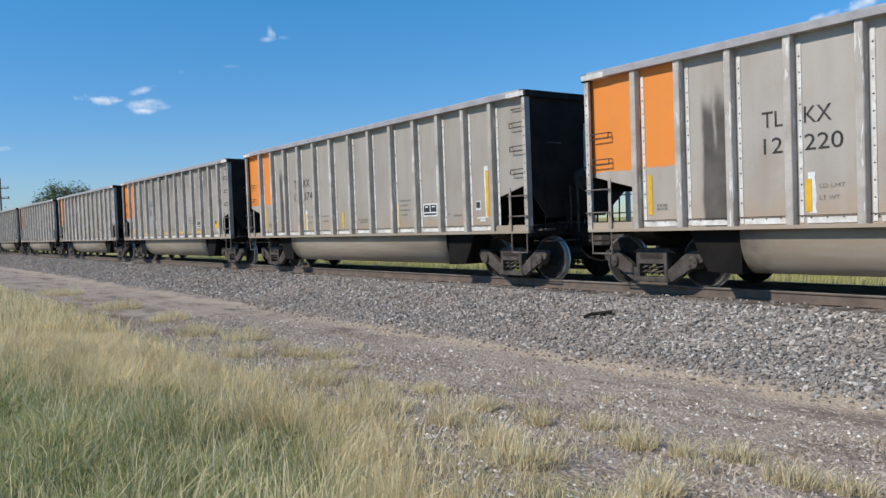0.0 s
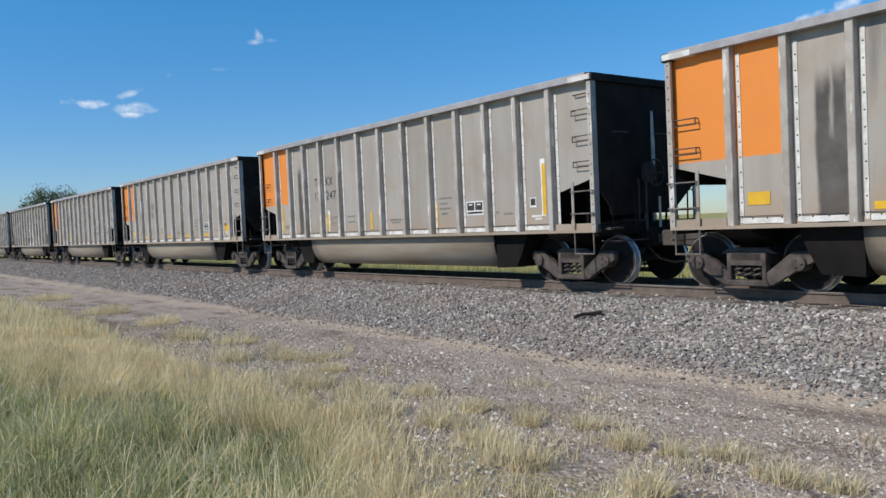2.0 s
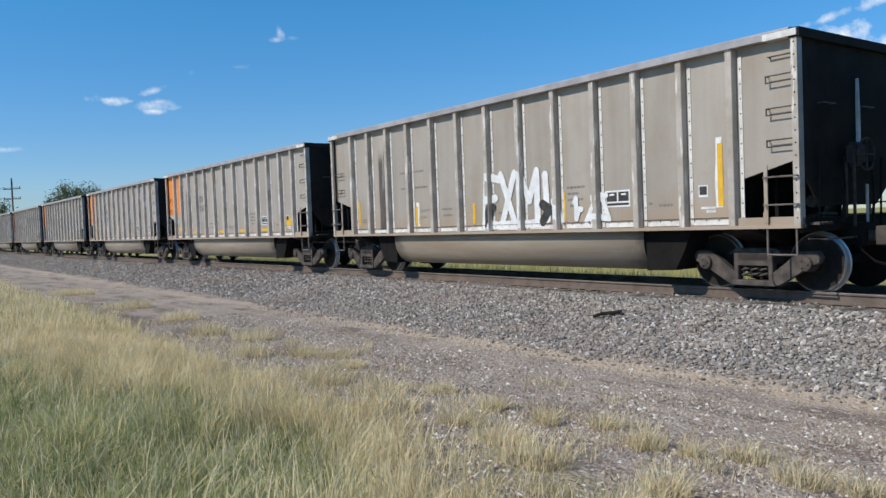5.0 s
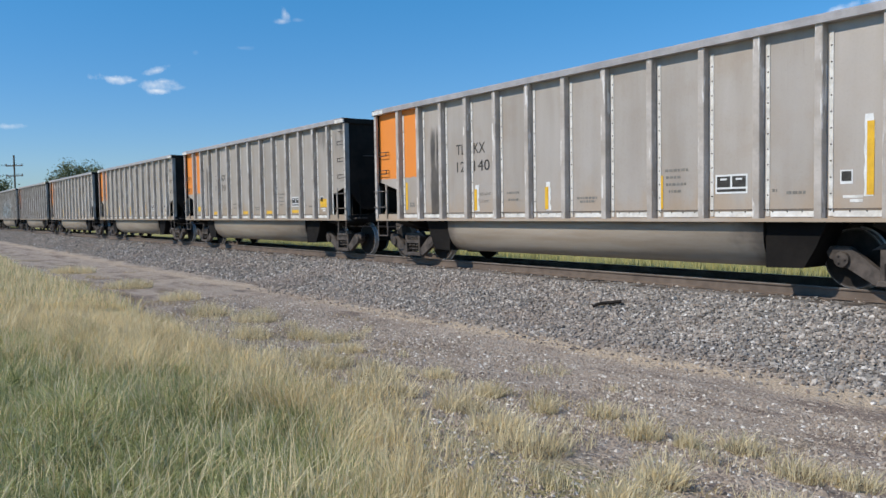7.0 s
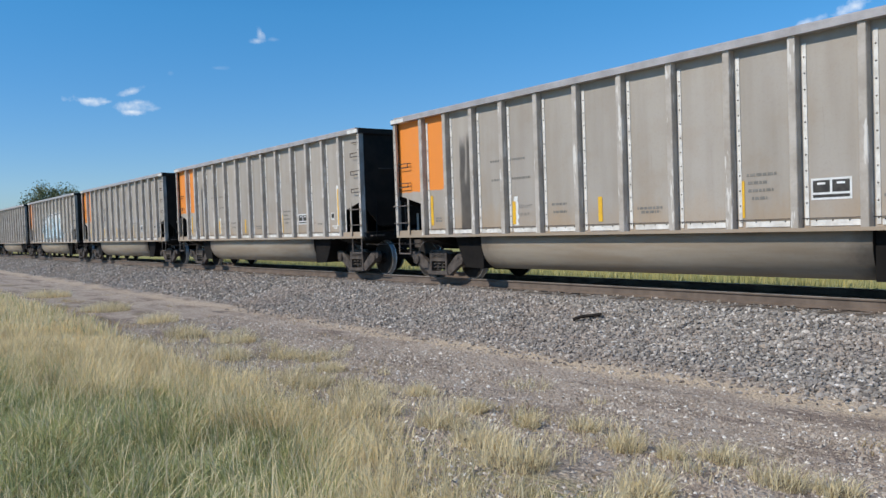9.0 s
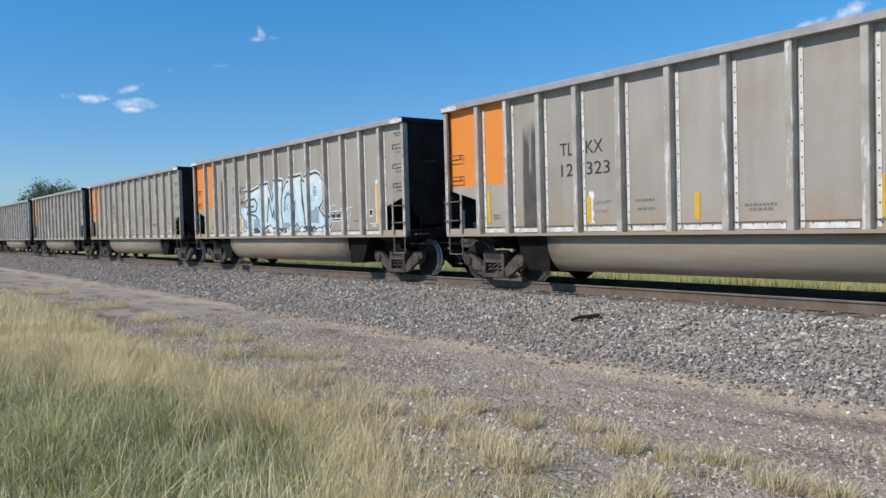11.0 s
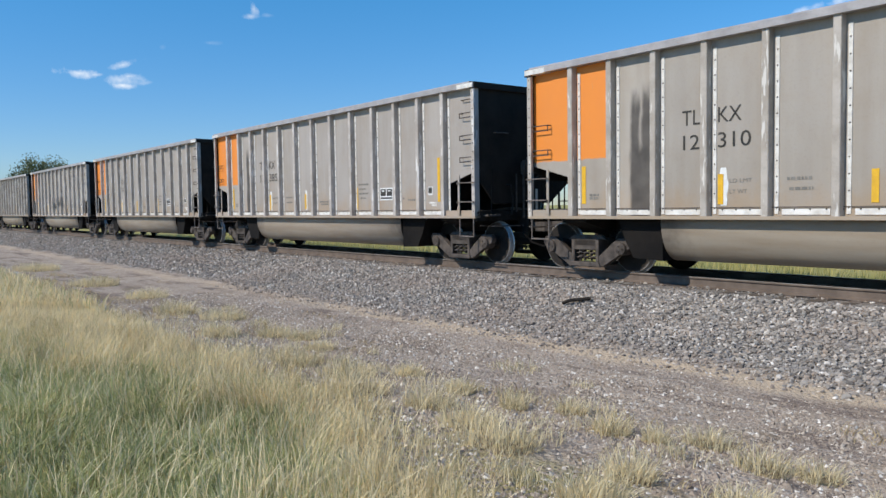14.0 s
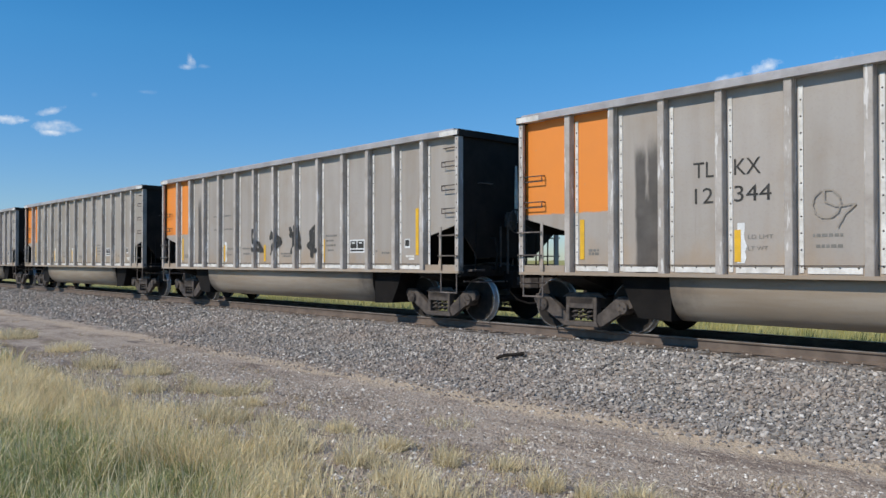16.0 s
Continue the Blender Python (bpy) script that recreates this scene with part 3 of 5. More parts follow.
def make_car():
    car = thing("coal_gondola", "x", "railway wagon")
    # sides
    for i in range(14):
        me = panel_mesh(i)
        part("side_panel", me, None, car)
        part("side_panel", me, None, car, "", pose(0, 0, 0, 0, 0, 180))
    bm = B()
    prism(bm, [(-0.085, -YP), (-0.07, -YS + 0.01), (-0.06, -YS), (0.04, -YS), (0.05, -YS + 0.01), (0.06, -YP)], "z", Z_SILL - 0.005, Z_RIM + 0.02)
    post = mesh_of("post", bm, MAT["post"])
    bm = B()
    box(bm, 0.095, 0.155, -YP - 0.012, -YP - 0.001, Z_SILL + 0.03, Z_RIM - 0.11)
    for k in range(11):
        rivet(bm, 0.125, -YP - 0.012, Z_SILL + 0.12 + k * 0.235, 0.015, 0.014)
    strip = mesh_of("rivet_strip", bm, MAT["bright"], MAT["steel"])
    for p in strip.polygons:
        p.material_index = 1 if len(p.vertices) == 3 else 0
    for x in POSTS:
        part("post", post, None, car, "", pose(x, 0, 0))
        part("post", post, None, car, "", pose(x, 0, 0, 0, 0, 180))
        part("rivet_strip", strip, None, car, "bare riveted strip", pose(x, 0, 0))
    # corner posts with rivets on both legs
    for sx in (-1, 1):
        for sy in (-1, 1):
            bm = B()
            box(bm, *sorted((sx * (HB - 0.10), sx * HB)), *sorted((sy * (YS - 0.06), sy * YS)), Z_SILL - 0.02, Z_RIM + 0.02)
            box(bm, *sorted((sx * (HB - 0.03), sx * HB)), *sorted((sy * (YS - 0.14), sy * (YS - 0.06))), Z_SILL - 0.02, Z_RIM + 0.02)
            if sy < 0:
                for k in range(15):
                    rivet(bm, sx * (HB - 0.05), -YS, Z_SILL + 0.1 + k * 0.185, 0.016, 0.016)
            me = mesh_of("corner_post", bm, MAT["post"], MAT["steel"])
            for p in me.polygons:
                p.material_index = 1 if len(p.vertices) == 3 else 0
            part("corner_post", me, None, car)
    # top chord: a lit upper face that overhangs the panels
    for sy in (-1, 1):
        bm = B()
        prism(bm, [(sy * (YS + 0.04), Z_RIM + 0.01), (sy * (YS + 0.045), Z_TOP + 0.015), (sy * (YS + 0.02), Z_TOP + 0.04), (sy * (YP - 0.06), Z_TOP + 0.045), (sy * (YP - 0.06), Z_RIM + 0.01)], "x", -HB + 0.10, HB - 0.10)
        chord = part("top_chord", bm, MAT["rim"], car, "dusty aluminium top chord")
        for sx in (-1, 1):
            bm = B()
            prism(bm, [(sy * (YS + 0.046), Z_RIM + 0.0), (sy * (YS + 0.05), Z_TOP - 0.005), (sy * (YS - 0.02), Z_TOP + 0.02), (sy * (YP - 0.06), Z_TOP + 0.02), (sy * (YP - 0.06), Z_RIM + 0.0)], "x", *sorted((sx * (HB - 0.52), sx * (HB + 0.02))))
            part("chord_shoe", bm, MAT["bright"], chord, "bare bright end of the top chord")
        bm = B()
        box(bm, -HB, HB, *sorted((sy * YS, sy * (YP - 0.04))), Z_SILL - 0.055, Z_SILL)
        part("side_sill", bm, MAT["alu"], car)
        for sx in (-1, 1):
            bm = B()
            box(bm, *sorted((sx * (HB - 1.05), sx * (HB - 0.10))), *sorted((sy * (YS - 0.03), sy * (YS - 0.08))), Z_SILL, Z_SILL + 0.12)
            part("platform_edge", bm, MAT["alu"], car)
        if sy < 0:
            bm = B()
            box(bm, -0.36, 0.36, -YP - 0.016, -YP - 0.001, Z_SILL + 0.02, Z_SILL + 0.105)
            plate = mesh_of("kick_plate", bm, MAT["bright"])
            for a, b in zip(POSTS, POSTS[1:]):
                part("kick_plate", plate, None, car, "", pose((a + b) / 2 + 0.04, 0, 0))
            bm = B()
            box(bm, -HB + 1.12, HB - 1.12, -YP - 0.021, -YP - 0.018, Z_SILL + 0.128, Z_SILL + 0.14)
            for k in range(52):
                rivet(bm, -HB + 1.22 + k * 0.237, -YP - 0.018, Z_SILL + 0.10, 0.014, 0.014)
            part("seam", bm, MAT["steel"], car, "dark riveted seam along the sill")
    for sx in (-1, 1):
        bm = B()
        prism(bm, [(sx * (HB + 0.05), Z_RIM - 0.02), (sx * (HB + 0.05), Z_TOP + 0.015), (sx * (HB - 0.12), Z_TOP + 0.02), (sx * (HB - 0.12), Z_RIM - 0.02)], "y", -YS - 0.02, YS + 0.02)
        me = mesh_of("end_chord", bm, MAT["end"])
        part("end_chord", me, None, car, "end chord, black with coal dust and painted-in shade")
        # end sheet, lower in the middle, and the slope sheet that runs inwards below it
        bm = B()
        low = 1.34 if sx > 0 else 1.78
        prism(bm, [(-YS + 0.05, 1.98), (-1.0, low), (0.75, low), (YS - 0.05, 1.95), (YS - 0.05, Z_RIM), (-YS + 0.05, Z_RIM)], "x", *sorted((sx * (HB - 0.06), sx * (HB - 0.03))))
        part("end_sheet", bm, MAT["end"], car, "coal-stained end sheet, black with coal and painted-in shade")
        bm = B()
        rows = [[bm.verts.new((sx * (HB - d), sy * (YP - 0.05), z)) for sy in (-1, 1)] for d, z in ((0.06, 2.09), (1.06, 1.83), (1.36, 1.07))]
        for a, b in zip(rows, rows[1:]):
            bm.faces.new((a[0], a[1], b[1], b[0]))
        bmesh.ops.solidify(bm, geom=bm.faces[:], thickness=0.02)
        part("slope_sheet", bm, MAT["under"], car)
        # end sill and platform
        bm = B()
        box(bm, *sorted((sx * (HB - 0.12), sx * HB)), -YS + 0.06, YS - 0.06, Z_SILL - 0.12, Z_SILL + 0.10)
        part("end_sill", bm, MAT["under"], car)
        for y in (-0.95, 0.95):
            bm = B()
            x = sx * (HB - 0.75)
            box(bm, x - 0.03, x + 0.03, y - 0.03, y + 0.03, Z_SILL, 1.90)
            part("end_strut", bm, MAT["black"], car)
        # grab irons, ladder stile and rungs
        for sy in (-1, 1):
            o = sy * (YP + 0.04)
            for z in (3.28, 2.79, 2.31):
                if sx < 0 and z > 3:
                    continue
                bm = B()
                bent(bm, [(sx * (HB - 0.03), o, z + 0.05), (sx * (HB - 0.03), o + sy * 0.05, z + 0.05), (sx * (HB - 0.53), o + sy * 0.05, z + 0.05), (sx * (HB - 0.53), o + sy * 0.05, z - 0.05), (sx * (HB - 0.03), o + sy * 0.05, z - 0.05), (sx * (HB - 0.03), o, z - 0.05)], 0.011)
                bent(bm, [(sx * (HB - 0.53), o + sy * 0.05, z + 0.05), (sx * (HB - 0.53), sy * YP, z + 0.05)], 0.011)
                part("grab_iron", bm, MAT["steel"], car)
            o = sy * YS
            bm = B()
            x = sx * (HB - 0.55)
            box(bm, x - 0.03, x + 0.03, *sorted((o, o - sy * 0.02)), Z_SILL, 1.98)
            box(bm, x - 0.04, x + 0.04, *sorted((o + sy * 0.012, o)), Z_SILL + 0.03, Z_SILL + 0.2)
            part("ladder_stile", bm, MAT["alu"], car)
            for z in (1.38, 1.80):
                bm = B()
                bent(bm, [(sx * (HB - 0.02), o, z), (sx * (HB - 0.02), o + sy * 0.05, z), (x, o + sy * 0.05, z), (x, o, z)], 0.014, 5)
                part("ladder_rung", bm, MAT["iron"], car)
            bm = B()
            bent(bm, [(x, o - sy * 0.03, Z_SILL), (x, o - sy * 0.03, 0.62), (sx * (HB - 0.08), o - sy * 0.03, 0.62), (sx * (HB - 0.08), o - sy * 0.03, Z_SILL)], 0.016, 5)
            part("sill_step", bm, MAT["iron"], car)
        # coupler and hose
        bm = B()
        box(bm, *sorted((sx * (HB - 0.5), sx * (HB + 0.42))), -0.09, 0.09, 0.76, 0.94)
        prism(bm, [(sx * (HB + 0.38), -0.16), (sx * (HB + 0.70), -0.20), (sx * (HB + 0.82), -0.05), (sx * (HB + 0.70), 0.02), (sx * (HB + 0.80), 0.18), (sx * (HB + 0.62), 0.22), (sx * (HB + 0.38), 0.14)], "z", 0.70, 1.00)
        bmesh.ops.bevel(bm, geom=bm.edges[:], offset=0.018, segments=1, affect="EDGES")
        part("coupler", bm, MAT["steel"], car, "cast grey knuckle coupler")
        bm = B()
        box(bm, *sorted((sx * (HB - 0.1), sx * (HB + 0.24))), -0.24, 0.24, 0.70, 1.06)
        part("draft_pocket", bm, MAT["under"], car)
        bm = B()
        rod(bm, [(sx * (HB + 0.15), -0.38, 0.86), (sx * (HB + 0.26), -0.38, 0.66), (sx * (HB + 0.44), -0.30, 0.46), (sx * (HB + 0.64), -0.16, 0.38), (sx * (HB + 0.80), -0.06, 0.40)], 0.025, 7)
        part("air_hose", bm, MAT["black"], car, "black rubber air hose")
        bm = B()
        rod(bm, [(sx * (HB + 0.06), -YS + 0.1, 0.86), (sx * (HB + 0.16), -1.2, 0.84), (sx * (HB + 0.16), -0.3, 0.84)], 0.015, 5)
        part("uncoupling_lever", bm, MAT["iron"], car)
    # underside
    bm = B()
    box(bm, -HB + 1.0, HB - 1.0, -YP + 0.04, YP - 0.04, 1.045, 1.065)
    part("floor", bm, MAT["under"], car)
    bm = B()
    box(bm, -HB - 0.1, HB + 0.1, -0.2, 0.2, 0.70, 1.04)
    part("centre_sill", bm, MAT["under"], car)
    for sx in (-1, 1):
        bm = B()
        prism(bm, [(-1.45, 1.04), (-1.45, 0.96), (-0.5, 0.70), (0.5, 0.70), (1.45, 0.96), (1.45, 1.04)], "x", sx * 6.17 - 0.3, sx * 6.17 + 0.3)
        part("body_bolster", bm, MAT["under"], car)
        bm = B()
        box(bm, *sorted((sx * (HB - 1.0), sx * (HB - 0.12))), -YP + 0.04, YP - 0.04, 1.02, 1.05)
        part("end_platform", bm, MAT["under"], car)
        bm = B()
        lathe(bm, [(-0.55, 0.05), (-0.5, 0.16), (0.5, 0.16), (0.55, 0.05)], n=14)
        bmesh.ops.rotate(bm, verts=bm.verts[:], matrix=Matrix.Rotation(math.pi / 2, 3, "Z"))
        part("air_reservoir", bm, MAT["steel"], car, "dark air brake reservoir", pose(sx * (HB - 2.45), -0.62, 0.82))
    for s in (-1, 1):
        make_tub(car, s)
    # added near-black blocks that fill the darkness between tub ends and trucks
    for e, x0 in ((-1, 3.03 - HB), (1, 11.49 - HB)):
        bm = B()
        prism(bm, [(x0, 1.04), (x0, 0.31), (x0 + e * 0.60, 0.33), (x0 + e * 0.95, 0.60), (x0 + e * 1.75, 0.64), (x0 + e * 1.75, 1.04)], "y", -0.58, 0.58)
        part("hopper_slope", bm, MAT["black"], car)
    # brake gear on the front end
    bm = B()
    rod(bm, [(0.25 * math.cos(a * math.pi / 10), 0.015, 0.25 * math.sin(a * math.pi / 10)) for a in range(21)], 0.018, 6)
    for a in range(4):
        rod(bm, [(0, 0.015, 0), (0.23 * math.cos(a * math.pi / 2), 0.015, 0.23 * math.sin(a * math.pi / 2))], 0.014, 5)
    bmesh.ops.rotate(bm, verts=bm.verts[:], matrix=Matrix.Rotation(math.pi / 2, 3, "Z"))
    part("brake_wheel", bm, MAT["steel"], car, "brown iron hand brake wheel", pose(HB + 0.26, -0.10, 2.12))
    bm = B()
    box(bm, HB - 0.03, HB + 0.18, -0.24, 0.04, 1.95, 2.32)
    bmesh.ops.bevel(bm, geom=bm.edges[:], offset=0.05, segments=2, affect="EDGES")
    part("brake_housing", bm, MAT["steel"], car)
    bm = B()
    rod(bm, [(HB + 0.10, -0.45, 2.0), (HB + 0.10, -0.45, 1.15)], 0.02, 6)
    rod(bm, [(HB + 0.12, -0.25, 2.3), (HB + 0.12, -0.25, 1.0)], 0.025, 6)
    part("brake_rod", bm, MAT["steel"], car)
    bm = B()
    prism(bm, [(0.13, 2.1), (0.20, 2.1), (0.20, 2.75), (0.17, 3.35), (0.15, 3.35), (0.13, 2.75)], "x", HB - 0.03, HB + 0.012)
    part("end_stiffener", bm, MAT["bright"], car, "bare metal stiffener")
    bm = B()
    box(bm, HB + 0.10, HB + 0.125, 0.14, 0.19, 1.02, 1.66)
    part("pull_rod", bm, MAT["bright"], car, "pale worn brake pull rod")
    bm = B()
    bent(bm, [(HB - 0.50, -YP, 3.62), (HB - 0.50, -YP - 0.06, 3.62), (HB - 0.06, -YP - 0.06, 3.62), (HB - 0.06, -YP, 3.62)], 0.012)
    part("grab_iron", bm, MAT["steel"], car)
    for y in (-1.15, -0.42, 0.75, 1.15):
        bm = B()
        rod(bm, [(HB + 0.04, y, 1.0), (HB + 0.06, y, 2.1)], 0.018, 5)
        part("end_rail", bm, MAT["under"], car)
    for y, z0, z1 in ((-0.62, 1.1, 1.75), (0.32, 1.05, 2.0)):
        bm = B()
        bent(bm, [(HB + 0.02, y, z0), (HB + 0.12, y, z0), (HB + 0.12, y + 0.05, (z0 + z1) / 2), (HB + 0.10, y, z1), (HB - 0.02, y, z1)], 0.022, 6)
        part("brake_pipe", bm, MAT["wheel"], car)
    bm = B()
    box(bm, HB - 0.02, HB + 0.16, -1.36, -0.98, 1.06, 1.09)
    for k in range(4):
        box(bm, HB + 0.0, HB + 0.15, -1.34 + k * 0.11, -1.30 + k * 0.11, 1.09, 1.105)
    part("crossover_step", bm, MAT["steel"], car, "grated end platform step")
    bm = B()
    lathe(bm, [(-0.20, 0.02), (-0.17, 0.10), (0.17, 0.10), (0.20, 0.02)], n=12)
    part("brake_cylinder", bm, MAT["frame"], car, "", pose(HB - 0.32, -0.55, 1.42))
    bm = B()
    rod(bm, [(HB - 0.35, -1.2, 1.16), (HB - 0.35, -0.4, 1.22), (HB - 0.62, 0.6, 1.2)], 0.03, 6)
    part("brake_lever", bm, MAT["frame"], car)
    for y in (-1.0, 0.2):
        bm = B()
        bent(bm, [(HB - 0.02, y, 2.9), (HB + 0.06, y, 2.9), (HB + 0.06, y + 0.35, 2.9), (HB - 0.02, y + 0.35, 2.9)], 0.012)
        part("end_grab", bm, MAT["iron"], car)
    for sx in (-1, 1):
        make_truck(car, sx * 6.17)
    return car


CARS = []
FIRST, LAST = -1, 25
car0 = make_car()
car0.name = "coal_gondola"
for k in range(FIRST, LAST + 1):
    CARS.append((k, car0 if k == FIRST else copy_thing(car0, Matrix())))


# ---- track ----
def make_track():
    sec = [(-0.07, 0.0), (0.07, 0.0), (0.07, 0.012), (0.012, 0.035), (0.010, 0.135), (0.034, 0.148), (0.036, 0.172), (0.028, 0.18),
           (-0.028, 0.18), (-0.036, 0.172), (-0.034, 0.148), (-0.010, 0.135), (-0.012, 0.035), (-0.07, 0.012)]
    for s in (-1, 1):
        bm = B()
        prism(bm, [(TRACK + s * 0.755 + y, RAIL - 0.18 + z) for y, z in sec], "x", -900, 400)
        me = mesh_of("rail", bm, MAT["rail"], MAT["railtop"])
        for p in me.polygons:
            p.material_index = 1 if p.normal.z > 0.6 and p.center.z > RAIL - 0.05 else 0
        tagged(new("rail", me), "worn steel rail with rusty brown web", "rail", "rails of the track", "structure")


make_track()


# ---- markings ----
def flat(bm, x0, x1, z0, z1, y=None):
    y = -YP - 0.005 if y is None else y
    x0, x1 = lay(x0), lay(x1)
    v = [bm.verts.new(p) for p in ((x0 - HB, y, z0), (x1 - HB, y, z0), (x1 - HB, y, z1), (x0 - HB, y, z1))]
    bm.faces.new(v)


def lettering(car, text, x0, x1, z0, z1, mat, y=-YP - 0.006):
    cu = bpy.data.curves.new("lettering", "FONT")
    cu.body, cu.resolution_u, cu.fill_mode = text, 3, "FRONT"
    tmp = bpy.data.objects.new("lettering", cu)
    me = bpy.data.meshes.new_from_object(tmp)
    bpy.data.objects.remove(tmp)
    co = np.array([v.co[:] for v in me.vertices])
    lo, hi = co.min(0), co.max(0)
    x0, x1 = lay(x0), lay(x1)
    for v, c in zip(me.vertices, co):
        v.co = (x0 - HB + (c[0] - lo[0]) / (hi[0] - lo[0]) * (x1 - x0), y, z0 + (c[1] - lo[1]) / (hi[1] - lo[1]) * (z1 - z0))
    me.name = "lettering"
    me.materials.append(mat)
    return part("lettering", me, None, car)


def bars(car, rows, mat):
    """Lines of unreadable small print."""
    for x0, x1, z in rows:
        bm = B()
        x = x0
        while x < x1:
            w = min(random.uniform(0.03, 0.09), x1 - x)
            flat(bm, x, x + w, z - 0.022, z + 0.022)
            x += w + 0.018
        part("small_print", bm, mat, car)


def placard(car, x0, x1, z0, z1, worn):
    bm = B()
    flat(bm, x0, x1, z0, z1)
    board = part("placard", bm, MAT["white"], car, "white-edged black two-square placard")
    w = x1 - x0
    for a, b, c, d in ((0.05, 0.47, 0.34, 0.90), (0.53, 0.95, 0.34, 0.90), (0.05, 0.95, 0.10, 0.24)):
        bm = B()
        flat(bm, x0 + a * w, x0 + b * w, z0 + c * (z1 - z0), z0 + d * (z1 - z0), -YP - 0.007)
        part("square", bm, MAT["ink"], board)
    bm = B()
    for a in (0.16, 0.64):
        flat(bm, x0 + a * w, x0 + (a + 0.2) * w, z0 + 0.70 * (z1 - z0), z0 + 0.80 * (z1 - z0), -YP - 0.009)
    part("square_mark", bm, MAT["white"], board)


def reflector(car, x0, x1, z0, z1, primer=False):
    if primer:
        bm = B()
        k, left, right = 7, [], []
        for i in range(k + 1):
            z = z0 - 0.02 + i * (z1 - z0 + 0.12) / k
            left.append((x0 - random.uniform(0.0, 0.03), z))
            right.append((x1 + random.uniform(-0.02, 0.035), z))
        bm.faces.new([bm.verts.new((x - HB, -YP - 0.004, z)) for x, z in left[::-1] + right])
        part("primer_patch", bm, MAT["white"], car, "worn white primer patch")
    bm = B()
    flat(bm, x0, x1, z0, z1, -YP - 0.008)
    part("reflector", bm, MAT["yellow"], car, "yellow reflective strip")


def mark_car(car, number, scheme, dim):
    ink = MAT["ink"] if not dim else MAT["faint"]
    if number:
        lettering(car, "TL", 3.60, 3.94, 2.56, 2.80, ink)
        lettering(car, "KX", 4.27, 4.68, 2.56, 2.80, ink)
        lettering(car, "12", 3.62, 3.93, 2.16, 2.40, ink)
        lettering(car, number, 4.27, 4.84, 2.16, 2.40, ink)
    else:
        bars(car, [(3.60, 3.94, 2.62), (4.27, 4.68, 2.62), (3.62, 3.93, 2.22), (4.27, 4.84, 2.22)], MAT["faint"])
    lettering(car, "LD LMT", 4.48, 4.86, 1.60, 1.66, MAT["faint"])
    lettering(car, "LT WT", 4.48, 4.78, 1.43, 1.49, MAT["faint"])
    bars(car, [(5.42, 5.82, 1.63), (5.46, 5.82, 1.48), (7.52, 8.05, 1.47), (7.60, 8.00, 1.40), (9.62, 10.10, 1.90),
               (9.64, 9.95, 1.78), (9.64, 10.05, 1.66), (9.70, 9.95, 1.54), (1.55, 1.78, 1.46), (1.55, 1.78, 1.40),
               (11.62, 11.70, 1.50), (11.85, 12.15, 1.46)], MAT["faint"])
    placard(car, 10.62, 11.20, 1.47, 1.78, dim)
    bm = B()
    flat(bm, 12.66, 12.84, 1.56, 1.76)
    plate = part("data_plate", bm, MAT["white"], car, "white-edged data plate")
    bm = B()
    flat(bm, 12.68, 12.82, 1.60, 1.74, -YP - 0.008)
    part("plate_field", bm, MAT["ink"], plate)
    bm = B()
    for q in ((12.70, 12.98, 1.36, 1.40), (12.80, 12.98, 1.30, 1.345)):
        flat(bm, *q)
    part("bracket", bm, MAT["bright"], car, "bare metal bracket")
    if scheme == "v":
        reflector(car, 1.36, 1.46, 1.30, 2.00)
        reflector(car, 4.27, 4.37, 1.26, 1.74, True)
        reflector(car, 6.62, 6.72, 1.26, 1.72, random.random() < 0.5)
        reflector(car, 9.48, 9.58, 1.24, 1.82)
        reflector(car, 13.03, 13.13, 1.40, 2.42, random.random() < 0.5)
    else:
        reflector(car, 1.40, 1.78, 1.38, 1.58)
        for x in (3.32, 6.45, 8.58):
            reflector(car, x, x + 0.50, 1.24, 1.35)
        reflector(car, 10.62, 11.16, 1.26, 1.36)
        reflector(car, 12.65, 13.1, 1.42, 1.68)


# ---- sprayed paint ----
CELL = 0.0125


